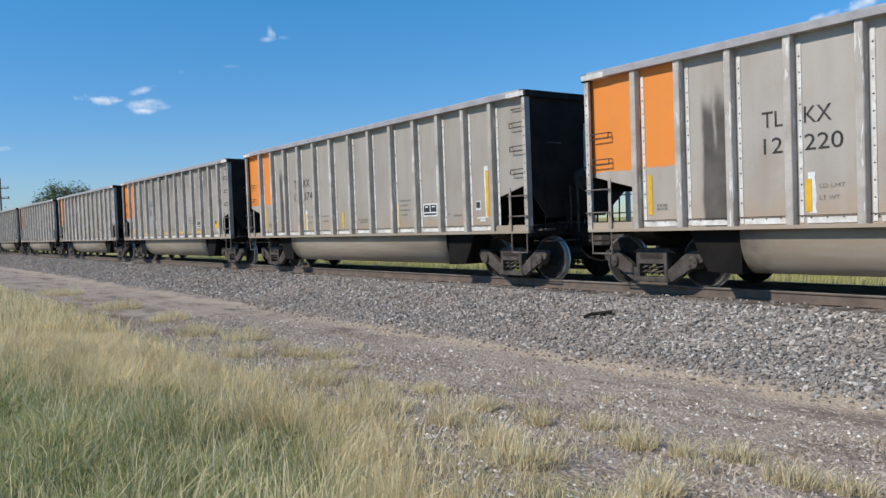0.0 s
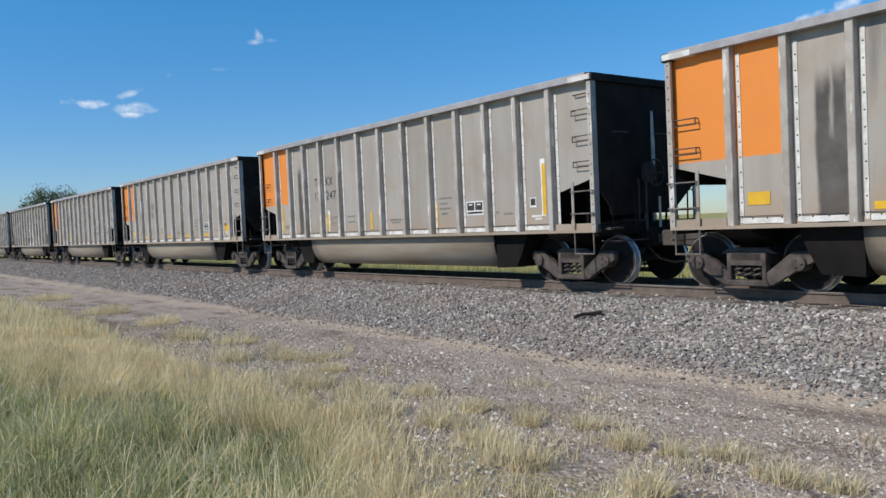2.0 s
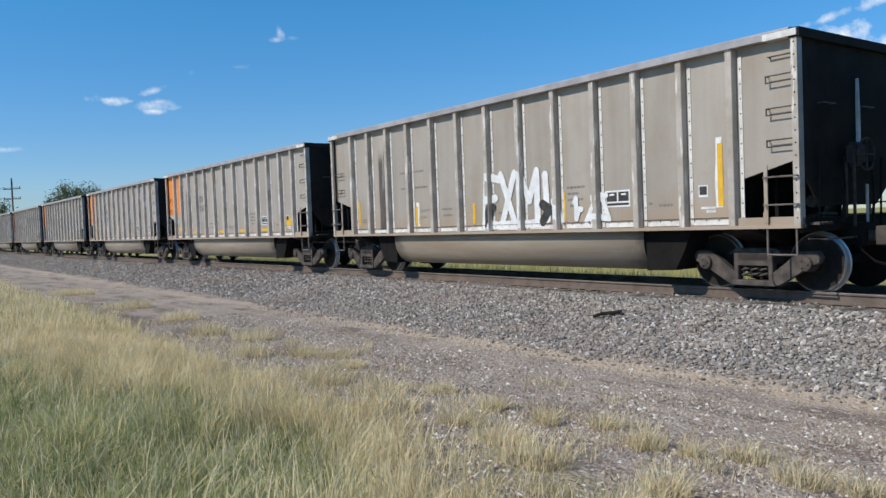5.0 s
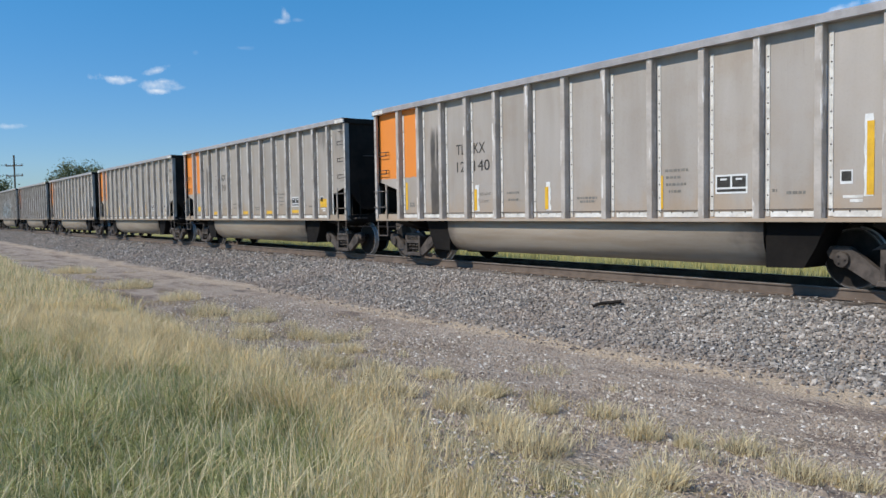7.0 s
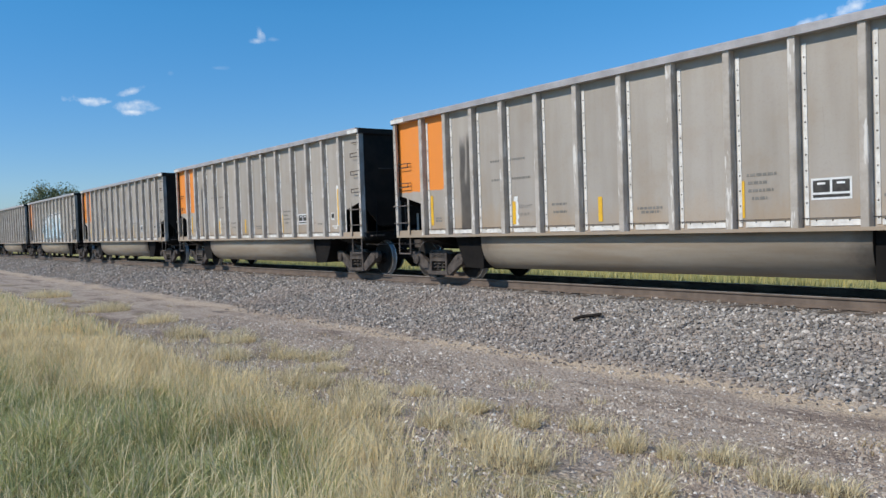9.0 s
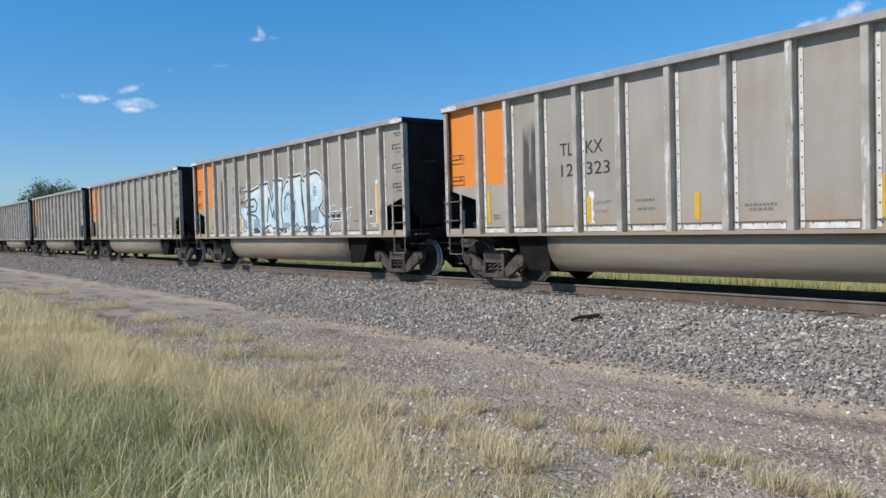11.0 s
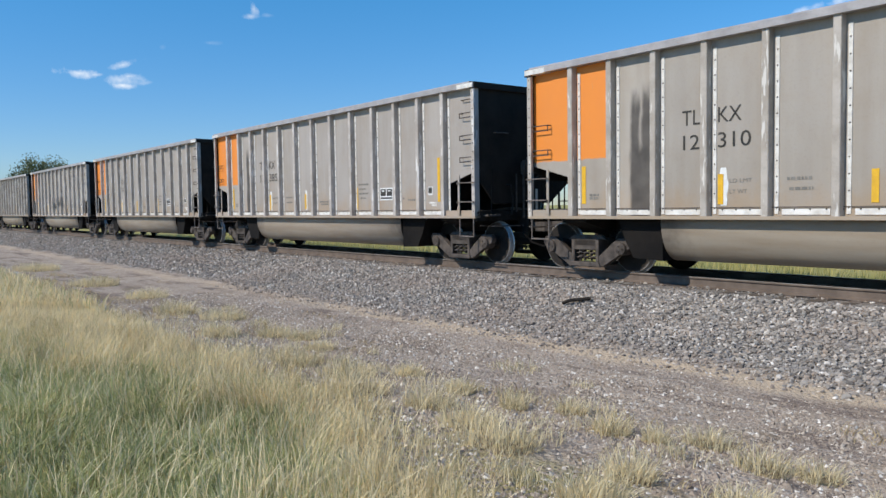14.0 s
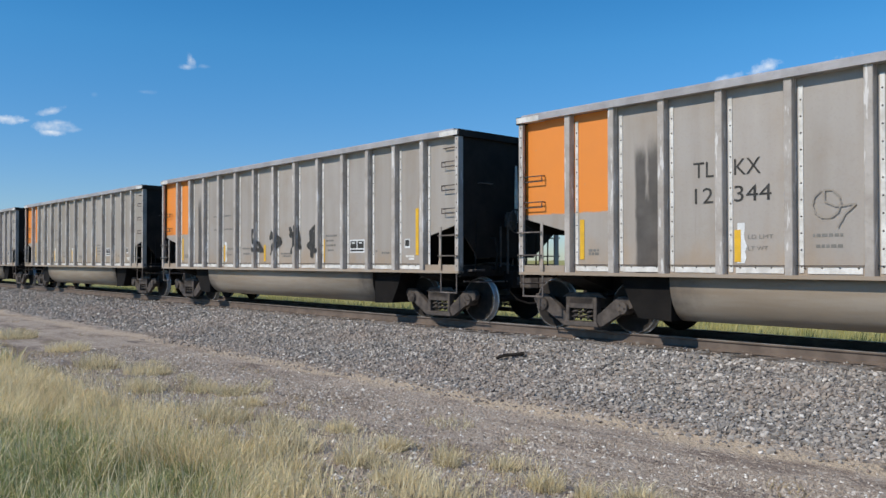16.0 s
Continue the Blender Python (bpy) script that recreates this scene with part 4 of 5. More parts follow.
class Spray:
    """A flat picture of sprayed paint on the ribbed side: masks on a fine grid, laid on posts and panels."""

    def __init__(self, x0, x1, z0, z1):
        self.x0, self.z0 = x0, z0
        self.n, self.m = int((x1 - x0) / CELL), int((z1 - z0) / CELL)
        self.X, self.Z = np.meshgrid(x0 + (np.arange(self.n) + 0.5) * CELL, z0 + (np.arange(self.m) + 0.5) * CELL)
        self.ink = np.zeros(self.X.shape, int)

    def squash(self, k):
        """Lower everything drawn from here on towards the foot of the side."""
        self.Z = 1.14 + (self.Z - 1.14) / k

    def poly(self, pts):
        inside = np.zeros(self.X.shape, bool)
        for (a, b), (c, d) in zip(pts, pts[1:] + pts[:1]):
            if b == d:
                continue
            cross = ((b > self.Z) != (d > self.Z)) & (self.X < (c - a) * (self.Z - b) / (d - b) + a)
            inside ^= cross
        return inside

    def line(self, pts, w):
        hit = np.zeros(self.X.shape, bool)
        for (a, b), (c, d) in zip(pts, pts[1:]):
            l2 = (c - a) ** 2 + (d - b) ** 2 + 1e-9
            t = np.clip(((self.X - a) * (c - a) + (self.Z - b) * (d - b)) / l2, 0, 1)
            hit |= (self.X - a - t * (c - a)) ** 2 + (self.Z - b - t * (d - b)) ** 2 < (w / 2) ** 2
        return hit

    def oval(self, cx, cz, rx, rz):
        return ((self.X - cx) / rx) ** 2 + ((self.Z - cz) / rz) ** 2 < 1

    def grow(self, mask, k):
        for _ in range(k):
            g = mask.copy()
            g[1:] |= mask[:-1]
            g[:-1] |= mask[1:]
            g[:, 1:] |= mask[:, :-1]
            g[:, :-1] |= mask[:, 1:]
            mask = g
        return mask

    def put(self, mask, colour):
        self.ink[mask] = colour

    def build(self, car, name, label, mats):
        verts, faces, which = [], [], []
        face_of = np.zeros(self.n, int)
        for p in POSTS:
            face_of[np.abs(self.X[0] - HB - p + 0.01) < 0.05] = 1
        for j in range(self.m):
            i = 0
            row = self.ink[j]
            while i < self.n:
                c = row[i]
                if c == 0:
                    i += 1
                    continue
                k = i
                while k < self.n and row[k] == c and face_of[k] == face_of[i]:
                    k += 1
                xa, xb = self.x0 + i * CELL - HB, self.x0 + k * CELL - HB
                za, zb = self.z0 + j * CELL, self.z0 + (j + 1) * CELL
                y = -YS - 0.004 if face_of[i] else -YP - 0.020
                b = len(verts)
                verts += [(xa, y, za), (xb, y, za), (xb, y, zb), (xa, y, zb)]
                faces.append((b, b + 1, b + 2, b + 3))
                which.append(c - 1)
                i = k
        me = bpy.data.meshes.new(name)
        me.from_pydata(verts, [], faces)
        for m in mats:
            me.materials.append(m)
        for p, w in zip(me.polygons, which):
            p.material_index = w
        part(name, me, None, car, label)


MAT["sky_paint"] = material("pale_blue_spray", plain((0.46, 0.62, 0.69), (0.58, 0.72, 0.77), 1.5, 0.05), 0.6)
MAT["dark_paint"] = material("dark_green_spray", plain((0.05, 0.07, 0.075), (0.08, 0.10, 0.105), 4.0, 0.05), 0.6)
MAT["grey_spray"] = material("thin_grey_spray", plain((0.27, 0.237, 0.20), (0.34, 0.297, 0.247), 3.0, 0.05), 0.7)
MAT["print_ground"] = material("blue_grey_paint", plain((0.27, 0.33, 0.365), (0.34, 0.39, 0.425), 3.0, 0.05), 0.7)
MAT["dust_pink"] = material("thin_pink_spray", plain((0.36, 0.28, 0.25), (0.33, 0.25, 0.22), 3.0, 0.05), 0.7)


def big_piece(car):
    """Large block letters, pale blue and white with dark outlines, drips and a jagged white foot."""
    s = Spray(3.1, 12.4, 1.14, 3.20)
    rnd = random.Random(5)
    s.squash(0.87)
    s.X = np.where(s.X > 7.5, 7.5 + (s.X - 7.5) / 0.90, s.X)
    wave = 0.05 * np.sin(s.X * 9) + 0.03 * np.sin(s.X * 23)
    e = s.poly([(4.30, 2.30), (4.55, 2.62), (4.60, 2.82), (5.20, 2.78), (5.95, 2.93), (5.80, 2.45), (5.95, 2.2), (5.85, 1.6), (6.05, 1.30), (5.2, 1.30), (4.45, 1.25), (4.55, 1.75), (4.25, 2.0)])
    m = s.poly([(6.08, 1.32), (6.02, 2.96), (6.50, 3.02), (6.80, 2.30), (7.10, 3.08), (7.58, 3.05), (7.42, 1.9), (7.55, 1.32), (7.0, 1.45), (6.72, 1.3), (6.45, 1.5)])
    a = s.oval(8.05, 2.08, 0.55, 0.90) | s.poly([(7.95, 2.85), (8.12, 3.10), (9.02, 3.14), (9.02, 2.2), (9.25, 1.42), (8.9, 1.30), (8.62, 1.55), (8.3, 1.3)])
    bar = s.poly([(9.05, 3.0), (9.32, 2.85), (9.52, 1.35), (9.28, 1.38)])
    r = s.poly([(9.35, 2.98), (9.75, 3.16), (9.9, 1.5), (9.72, 1.3), (9.48, 1.35)]) | s.oval(9.98, 2.58, 0.58, 0.58)
    r |= s.poly([(9.75, 2.2), (10.15, 2.02), (10.42, 1.78), (11.12, 1.58), (10.72, 1.16), (10.45, 1.42), (10.2, 1.2), (9.75, 1.5)])
    letters = [e, m, a, bar, r]
    blob = e | m | a | bar | r
    s.put(s.grow(blob, 10), 2)
    for k in letters:
        s.put(s.grow(k, 6), 3)
        s.put(k, 1)
        # upper part sprayed white, running down in drips
        top = 3.10 if k is not e else 2.92
        s.put(k & (s.Z > top - 0.22 + wave), 2)
    inner = blob & (s.ink != 3)
    for i in range(30):
        x = 4.6 + i * 0.195 + rnd.uniform(-0.05, 0.05)
        z = 2.75 + 0.2 * min(1.0, (x - 4.7) / 2.0)
        s.put(s.line([(x, z + 0.1), (x + rnd.uniform(-0.06, 0.06), z - rnd.uniform(0.1, 0.85))], rnd.uniform(0.05, 0.14)) & inner, 2)
    for k in ([(6.2, 1.5), (6.25, 2.7)], [(7.42, 1.6), (7.35, 2.6)], [(8.9, 1.6), (8.7, 2.9)], [(9.6, 1.5), (9.55, 2.8)], [(4.6, 1.5), (4.7, 2.5)]):
        s.put(s.line(k, 0.10) & inner, 2)
    # cuts inside the letters
    for k in ([(4.95, 2.48), (5.45, 2.52), (5.66, 2.32), (5.55, 2.05), (5.10, 2.02)], [(4.9, 1.98), (5.5, 1.86), (5.85, 1.55)], [(4.95, 2.2), (5.35, 2.24)],
              [(6.42, 1.62), (6.56, 2.5), (6.82, 1.75), (7.08, 2.5), (7.2, 1.7)], [(7.72, 2.0), (7.78, 2.45), (8.08, 2.66), (8.42, 2.52)],
              [(8.44, 1.5), (8.52, 2.3)], [(10.05, 2.02), (9.85, 1.86), (10.15, 1.52)], [(10.2, 2.0), (10.5, 1.75)]):
        s.put(s.line(k, 0.075) & s.grow(blob, 2), 3)
    s.put(s.oval(8.12, 2.10, 0.25, 0.13), 3), s.put(s.oval(8.12, 2.10, 0.21, 0.10), 2), s.put(s.oval(8.12, 2.10, 0.07, 0.08), 3)
    s.put(s.oval(9.98, 2.58, 0.12, 0.17), 3), s.put(s.oval(9.98, 2.58, 0.085, 0.13), 1), s.put(s.oval(9.98, 2.56, 0.04, 0.06), 3)
    # jagged white foot with a dark edge
    pts, x = [(4.3, 1.1)], 4.3
    up = True
    while x < 11.0:
        pts.append((x, 1.40 + rnd.uniform(-0.06, 0.10) if up else 1.24 + rnd.uniform(-0.04, 0.04)))
        x += rnd.uniform(0.16, 0.38)
        up = not up
    foot = s.poly(pts + [(11.0, 1.1)])
    near = s.grow(blob, 8)
    s.put(s.grow(foot, 3) & near, 3), s.put(foot & near & (np.sin(s.X * 3.1) > -0.75), 2)
    # the reporting mark and the small print were left clear
    for q in ((4.20, 4.72, 2.55, 2.86), (4.20, 4.90, 2.20, 2.50)):
        s.put((s.X > q[0]) & (s.X < q[1]) & (s.Z > q[2]) & (s.Z < q[3]), 0)
    for q in ((5.32, 5.92, 1.40, 1.74), (7.45, 8.15, 1.36, 1.56), (4.42, 4.92, 1.38, 1.74), (9.62, 10.2, 1.5, 1.95)):
        s.put((s.X > q[0]) & (s.X < q[1]) & (s.Z > q[2]) & (s.Z < q[3]) & near, 4)
    for k in ([(3.35, 1.25), (3.5, 1.95), (3.75, 1.85), (3.7, 1.45), (3.42, 1.4)], [(3.7, 1.95), (3.98, 2.0)], [(3.86, 1.95), (3.8, 1.25)], [(3.98, 1.7), (3.95, 1.2)],
              [(10.9, 1.95), (10.98, 2.05), (10.98, 1.83)], [(11.3, 2.05), (11.1, 2.07), (11.05, 1.87), (11.25, 1.79)], [(11.6, 1.9), (12.3, 1.95)], [(11.7, 1.3), (12.0, 1.95)], [(12.1, 1.3), (12.25, 1.9)]):
        s.put(s.line(k, 0.03), 2)
    s.X, s.Z = np.meshgrid(s.x0 + (np.arange(s.n) + 0.5) * CELL, s.z0 + (np.arange(s.m) + 0.5) * CELL)
    s.put((s.X > 10.58) & (s.X < 11.24) & (s.Z > 1.43) & (s.Z < 1.82), 0)
    s.build(car, "graffiti", "pale blue block letters with dark outlines", [MAT["sky_paint"], MAT["white"], MAT["dark_paint"], MAT["print_ground"]])


def scribble(car, strokes, w, mat, name, label, z0=1.1, z1=3.0):
    xs = [p[0] for st in strokes for p in st]
    s = Spray(min(xs) - 0.15, max(xs) + 0.15, z0, z1)
    for st in strokes:
        s.put(s.line(st, w), 1)
    s.build(car, name, label, [mat])


def white_tag(car):
    rnd = random.Random(3)
    s = Spray(6.6, 11.0, 1.12, 2.5)
    for k in ([(7.0, 1.2), (7.1, 2.3), (7.55, 2.2)], [(7.05, 1.75), (7.4, 1.8)], [(7.0, 1.25), (7.45, 1.2)], [(7.6, 2.3), (8.05, 1.2)], [(8.05, 2.3), (7.6, 1.2)],
              [(8.2, 1.2), (8.25, 2.25), (8.5, 1.7), (8.75, 2.3), (8.75, 1.25)], [(7.2, 1.2), (8.9, 1.22)], [(9.0, 2.2), (9.05, 1.3)]):
        s.put(s.line(k, 0.17), 1)
    for x in (9.3, 9.7, 10.1, 10.45):
        k = [(x + rnd.uniform(-0.1, 0.3), 1.2 + rnd.uniform(0, 0.55)) for _ in range(5)]
        s.put(s.line(k, 0.11), 1)
    for k in ([(7.1, 1.2), (7.3, 1.6)], [(8.9, 1.25), (9.1, 1.5), (8.9, 1.6)]):
        s.put(s.line(k, 0.2), 2)
    s.build(car, "graffiti", "white scrawled graffiti letters", [MAT["white"], MAT["ink"]])


WORDS = {0: ("220", "v"), 1: ("374", "v"), 2: ("205", "h"), 3: ("247", "v"), 4: ("017", "h"), 5: ("468", "v"), 6: ("", "v"), 7: ("536", "h"), 8: ("140", "v"),
         9: ("391", "h"), 12: ("323", "v"), 13: ("447", "v"), 14: ("255", "v"), 15: ("310", "v"), 16: ("385", "v"), 17: ("344", "v")}
SAY = {6: "grey aluminium coal gondola with white graffiti on its ribs", 13: "grey aluminium coal gondola with pale blue block-letter graffiti",
       14: "grey aluminium coal gondola with faint scrawled letters", 17: "grey aluminium coal gondola with thin looped scribbles",
       18: "dusty aluminium coal gondola with faded dark graffiti"}
for k, car in CARS:
    num, scheme = WORDS.get(k, ("", "v"))
    mark_car(car, num, scheme, k == 18)
    what = "yellow bar" if scheme == "h" else "yellow stripe"
    tagged(car, SAY.get(k, f"weathered aluminium coal gondola, orange end panels, {what} reflectors"), "railway wagon", "wagons of the coal train")
    rd = random.Random(70 + k)
    tone, dust = rd.uniform(0.93, 1.06), rd.uniform(-0.035, 0.03)
    for ob in car.children:
        ob.color = (tone, tone * (1 - 0.4 * max(dust, 0)), tone * (1 - dust), 1)
    if k in (2, 9, 15):
        for ob in car.children:
            if ob.data and ob.name.startswith("side_panel") and ob.data.materials[0] == MAT["alu"] and (k == 2 or ob.data.vertices[0].co.x > 5.0):
                ob.material_slots[0].link = "OBJECT"
                ob.material_slots[0].material = MAT["soot"]
    if k == 13:
        big_piece(car)
    if k == 6:
        for ob in car.children:
            if ob.data and ob.data.materials and ob.data.materials[0] == MAT["orange"]:
                ob.material_slots[0].link = "OBJECT"
                ob.material_slots[0].material = MAT["alu"]
        white_tag(car)
    if k == 14:
        scribble(car, [[(5.9, 2.52), (5.6, 2.55), (5.8, 2.25), (5.58, 1.95), (5.88, 2.02)], [(5.66, 2.4), (5.86, 2.38)], [(6.48, 1.98), (6.56, 2.5), (6.82, 1.97), (6.9, 2.55)],
                       [(7.5, 2.5), (7.7, 2.2), (7.95, 2.55)], [(7.7, 2.2), (7.6, 1.9)], [(8.55, 1.95), (8.7, 2.6)], [(9.0, 1.95), (8.95, 2.6)], [(8.6, 2.25), (9.0, 2.3)],
                       [(10.2, 2.6), (9.8, 2.58), (9.8, 2.35), (10.15, 2.3), (10.2, 2.0), (9.8, 1.95)]], 0.035, MAT["grey_spray"], "graffiti", "faint grey scrawled strokes")
    if k == 17:
        loops = []
        for cx, cz in ((5.55, 2.06), (10.85, 2.08)):
            st = [(cx + 0.19 * math.cos(2 + a * 0.6), cz + 0.20 * math.sin(2 + a * 0.6)) for a in range(11)]
            loops += [st + [(cx - 0.02, cz + 0.03), (cx + 0.12, cz - 0.04), (cx + 0.38, cz - 0.02), (cx + 0.24, cz - 0.15), (cx + 0.15, cz - 0.32)]]
        scribble(car, loops, 0.022, MAT["grey_spray"], "scribble", "thin looped scribbles")
    if k == 18:
        rnd = random.Random(8)
        st = []
        for x in (5.9, 6.9, 7.9, 8.8):
            st += [[(x + rnd.uniform(0, 0.6), 1.4 + rnd.uniform(0, 0.8)) for _ in range(5)] for _ in range(2)]
        scribble(car, st, 0.12, MAT["ink"], "graffiti", "faded dark scrawled letters")


# ---- loose stones and grass ----
def scatter(name, label, mat, centres, sizes, flatness, rng, octa, half=False):
    """Many lumps in one mesh: each a small rough stone."""
    if octa:
        base = np.array([(1, 0, 0), (-1, 0, 0), (0, 1, 0), (0, -1, 0), (0, 0, 1), (0, 0, -1)], float)
        tri = np.array([(0, 2, 4), (2, 1, 4), (1, 3, 4), (3, 0, 4), (2, 0, 5), (1, 2, 5), (3, 1, 5), (0, 3, 5)])
    else:
        g = (1 + 5 ** 0.5) / 2
        base = np.array([(-1, g, 0), (1, g, 0), (-1, -g, 0), (1, -g, 0), (0, -1, g), (0, 1, g), (0, -1, -g), (0, 1, -g), (g, 0, -1), (g, 0, 1), (-g, 0, -1), (-g, 0, 1)]) / 1.9
        tri = np.array([(0, 11, 5), (0, 5, 1), (0, 1, 7), (0, 7, 10), (0, 10, 11), (1, 5, 9), (5, 11, 4), (11, 10, 2), (10, 7, 6), (7, 1, 8),
                        (3, 9, 4), (3, 4, 2), (3, 2, 6), (3, 6, 8), (3, 8, 9), (4, 9, 5), (2, 4, 11), (6, 2, 10), (8, 6, 7), (9, 8, 1)])
    if half:
        # bedded in the soil: only the upper faces
        base, tri = base[:5], tri[:4]
    n, k = len(centres), len(base)
    v = np.repeat(base[None], n, 0) * rng.uniform(0.5, 1.3, (n, k, 1))
    v *= rng.uniform(0.5, 1.35, (n, 1, 3))
    ang = rng.uniform(0, 6.283, (n, 2)) * (0.06 if half else 1.0, 1.0)
    c, s = np.cos(ang[:, 0])[:, None], np.sin(ang[:, 0])[:, None]
    x, z = v[..., 0] * c - v[..., 2] * s, v[..., 0] * s + v[..., 2] * c
    v = np.stack([x, v[..., 1], z * flatness], -1)
    c, s = np.cos(ang[:, 1])[:, None], np.sin(ang[:, 1])[:, None]
    v = np.stack([v[..., 0] * c - v[..., 1] * s, v[..., 0] * s + v[..., 1] * c, v[..., 2]], -1)
    v = v * sizes[:, None, None] + centres[:, None]
    faces = (tri[None] + (np.arange(n) * k)[:, None, None]).reshape(-1, 3)
    me = bpy.data.meshes.new(name)
    me.from_pydata(v.reshape(-1, 3), [], faces)
    me.materials.append(mat)
    return tagged(new(name, me), label, "stones", kind="stuff")


rng = np.random.default_rng(11)


def on_ground(xy, lift):
    return np.array([(x, y, ground_z(x, y) + l) for (x, y), l in zip(xy, lift)])


BALLAST = material("grey_ballast", islands([(0.10, 0.09, 0.08), (0.23, 0.21, 0.185), (0.35, 0.32, 0.28), (0.24, 0.22, 0.195), (0.44, 0.40, 0.35), (0.35, 0.28, 0.22), (0.78, 0.73, 0.66)], (0.27, 0.215, 0.17), 25, 0.5), 0.9)
GRAVEL = material("road_gravel", islands([(0.20, 0.16, 0.125), (0.30, 0.245, 0.19), (0.37, 0.30, 0.235), (0.29, 0.24, 0.19), (0.50, 0.43, 0.35), (0.36, 0.30, 0.24), (0.90, 0.85, 0.76)], (0.34, 0.27, 0.205), 18), 0.95)


def toe(x, y0):
    """The ragged foot of the ballast bank."""
    return y0 + np.array([0.30 * noise.noise((a * 0.45, 4.0, 0)) + 0.16 * noise.noise((a * 1.7, 8.0, 0)) for a in x])


def make_stones():
    n = 40000
    xy = np.stack([rng.uniform(-20, -1.5, n), rng.uniform(7.9, 11.25, n)], 1)
    xy = xy[xy[:, 1] > toe(xy[:, 0], 8.62) - 0.9 * rng.random(n) ** 4]
    size = 0.017 + 0.024 * rng.random(len(xy)) ** 1.4
    near = xy[:, 0] > -10.5
    scatter("ballast", "crushed grey granite ballast on the track bank", BALLAST, on_ground(xy[near], size[near] * 0.35), size[near], 0.8, rng, False)
    scatter("ballast", "crushed grey granite ballast down the bank", BALLAST, on_ground(xy[~near], size[~near] * 0.35), size[~near] * 1.1, 0.85, rng, True)
    n = 24000
    xy = np.stack([-20 - 90 * rng.random(n) ** 1.7, rng.uniform(8.4, 11.25, n)], 1)
    xy = xy[xy[:, 1] > toe(xy[:, 0], 8.7) - 0.8 * rng.random(n) ** 2]
    size = rng.uniform(0.028, 0.055, len(xy))
    scatter("ballast", "crushed grey ballast further along the bank", BALLAST, on_ground(xy, size * 0.3), size, 0.8, rng, True)
    n = 6000
    xy = np.stack([rng.uniform(-45, 0, n), rng.uniform(11.6, 15.5, n)], 1)
    size = rng.uniform(0.025, 0.05, n)
    scatter("ballast", "ballast between and beyond the rails", BALLAST, on_ground(xy, size * 0.3), size, 0.7, rng, True)
    n = 165000
    xy = np.stack([-1.2 - 17 * rng.random(n) ** 1.2, rng.uniform(2.8, 8.5, n)], 1)
    patch = np.array([noise.noise((x * 0.8, y * 1.1, 5.0)) for x, y in xy])
    band = (xy[:, 1] > 7.2) & (xy[:, 1] < 8.3)
    keep = (patch > rng.uniform(-0.75, 0.35, n)) & ~(band & (rng.random(n) < 0.75))
    xy = xy[keep]
    size = 0.008 + 0.026 * rng.random(len(xy)) ** 2.4
    scatter("gravel", "loose pale gravel on the service road", GRAVEL, on_ground(xy, -size * 0.05), size, 0.75, rng, True, True)


make_stones()


def m_blade(c1, c2, c3):
    def build(nt, b):
        g = G(nt)
        i = g.island()
        p = g.pos()
        patch = g.noise(p, 0.9, 4, 0.6)
        f = g.math("ADD", g.math("MULTIPLY", i, 0.65), g.math("MULTIPLY", g.ramp(patch, 0.3, 0.7), 0.45))
        c = g.mix(g.ramp(f, 0.1, 0.65), c1, c2)
        c = g.mix(g.ramp(i, 0.82, 1.0), c, c3)
        g.put(b.inputs["Base Color"], c)
        b.inputs["Roughness"].default_value = 0.65
        thin = g.n.new("ShaderNodeBsdfTranslucent")
        g.put(thin.inputs["Color"], c)
        both = g.n.new("ShaderNodeMixShader")
        both.inputs[0].default_value = 0.36
        g.l.new(b.outputs[0], both.inputs[1]), g.l.new(thin.outputs[0], both.inputs[2])
        g.l.new(both.outputs[0], g.n["Material Output"].inputs[0])
    return build


TUFT = material("tuft_blades", m_blade((0.44, 0.37, 0.21), (0.84, 0.725, 0.47), (0.92, 0.83, 0.58)), 0.75)
THATCH = material("root_thatch", plain((0.30, 0.24, 0.14), (0.20, 0.155, 0.095), 14.0, 0.6, False), 0.95)
GREEN = material("green_blades", m_blade((0.225, 0.27, 0.112), (0.50, 0.51, 0.245), (0.84, 0.77, 0.50)), 0.7)
STRAW = material("straw_blades", m_blade((0.575, 0.45, 0.23), (0.96, 0.825, 0.53), (0.45, 0.40, 0.19)), 0.7)


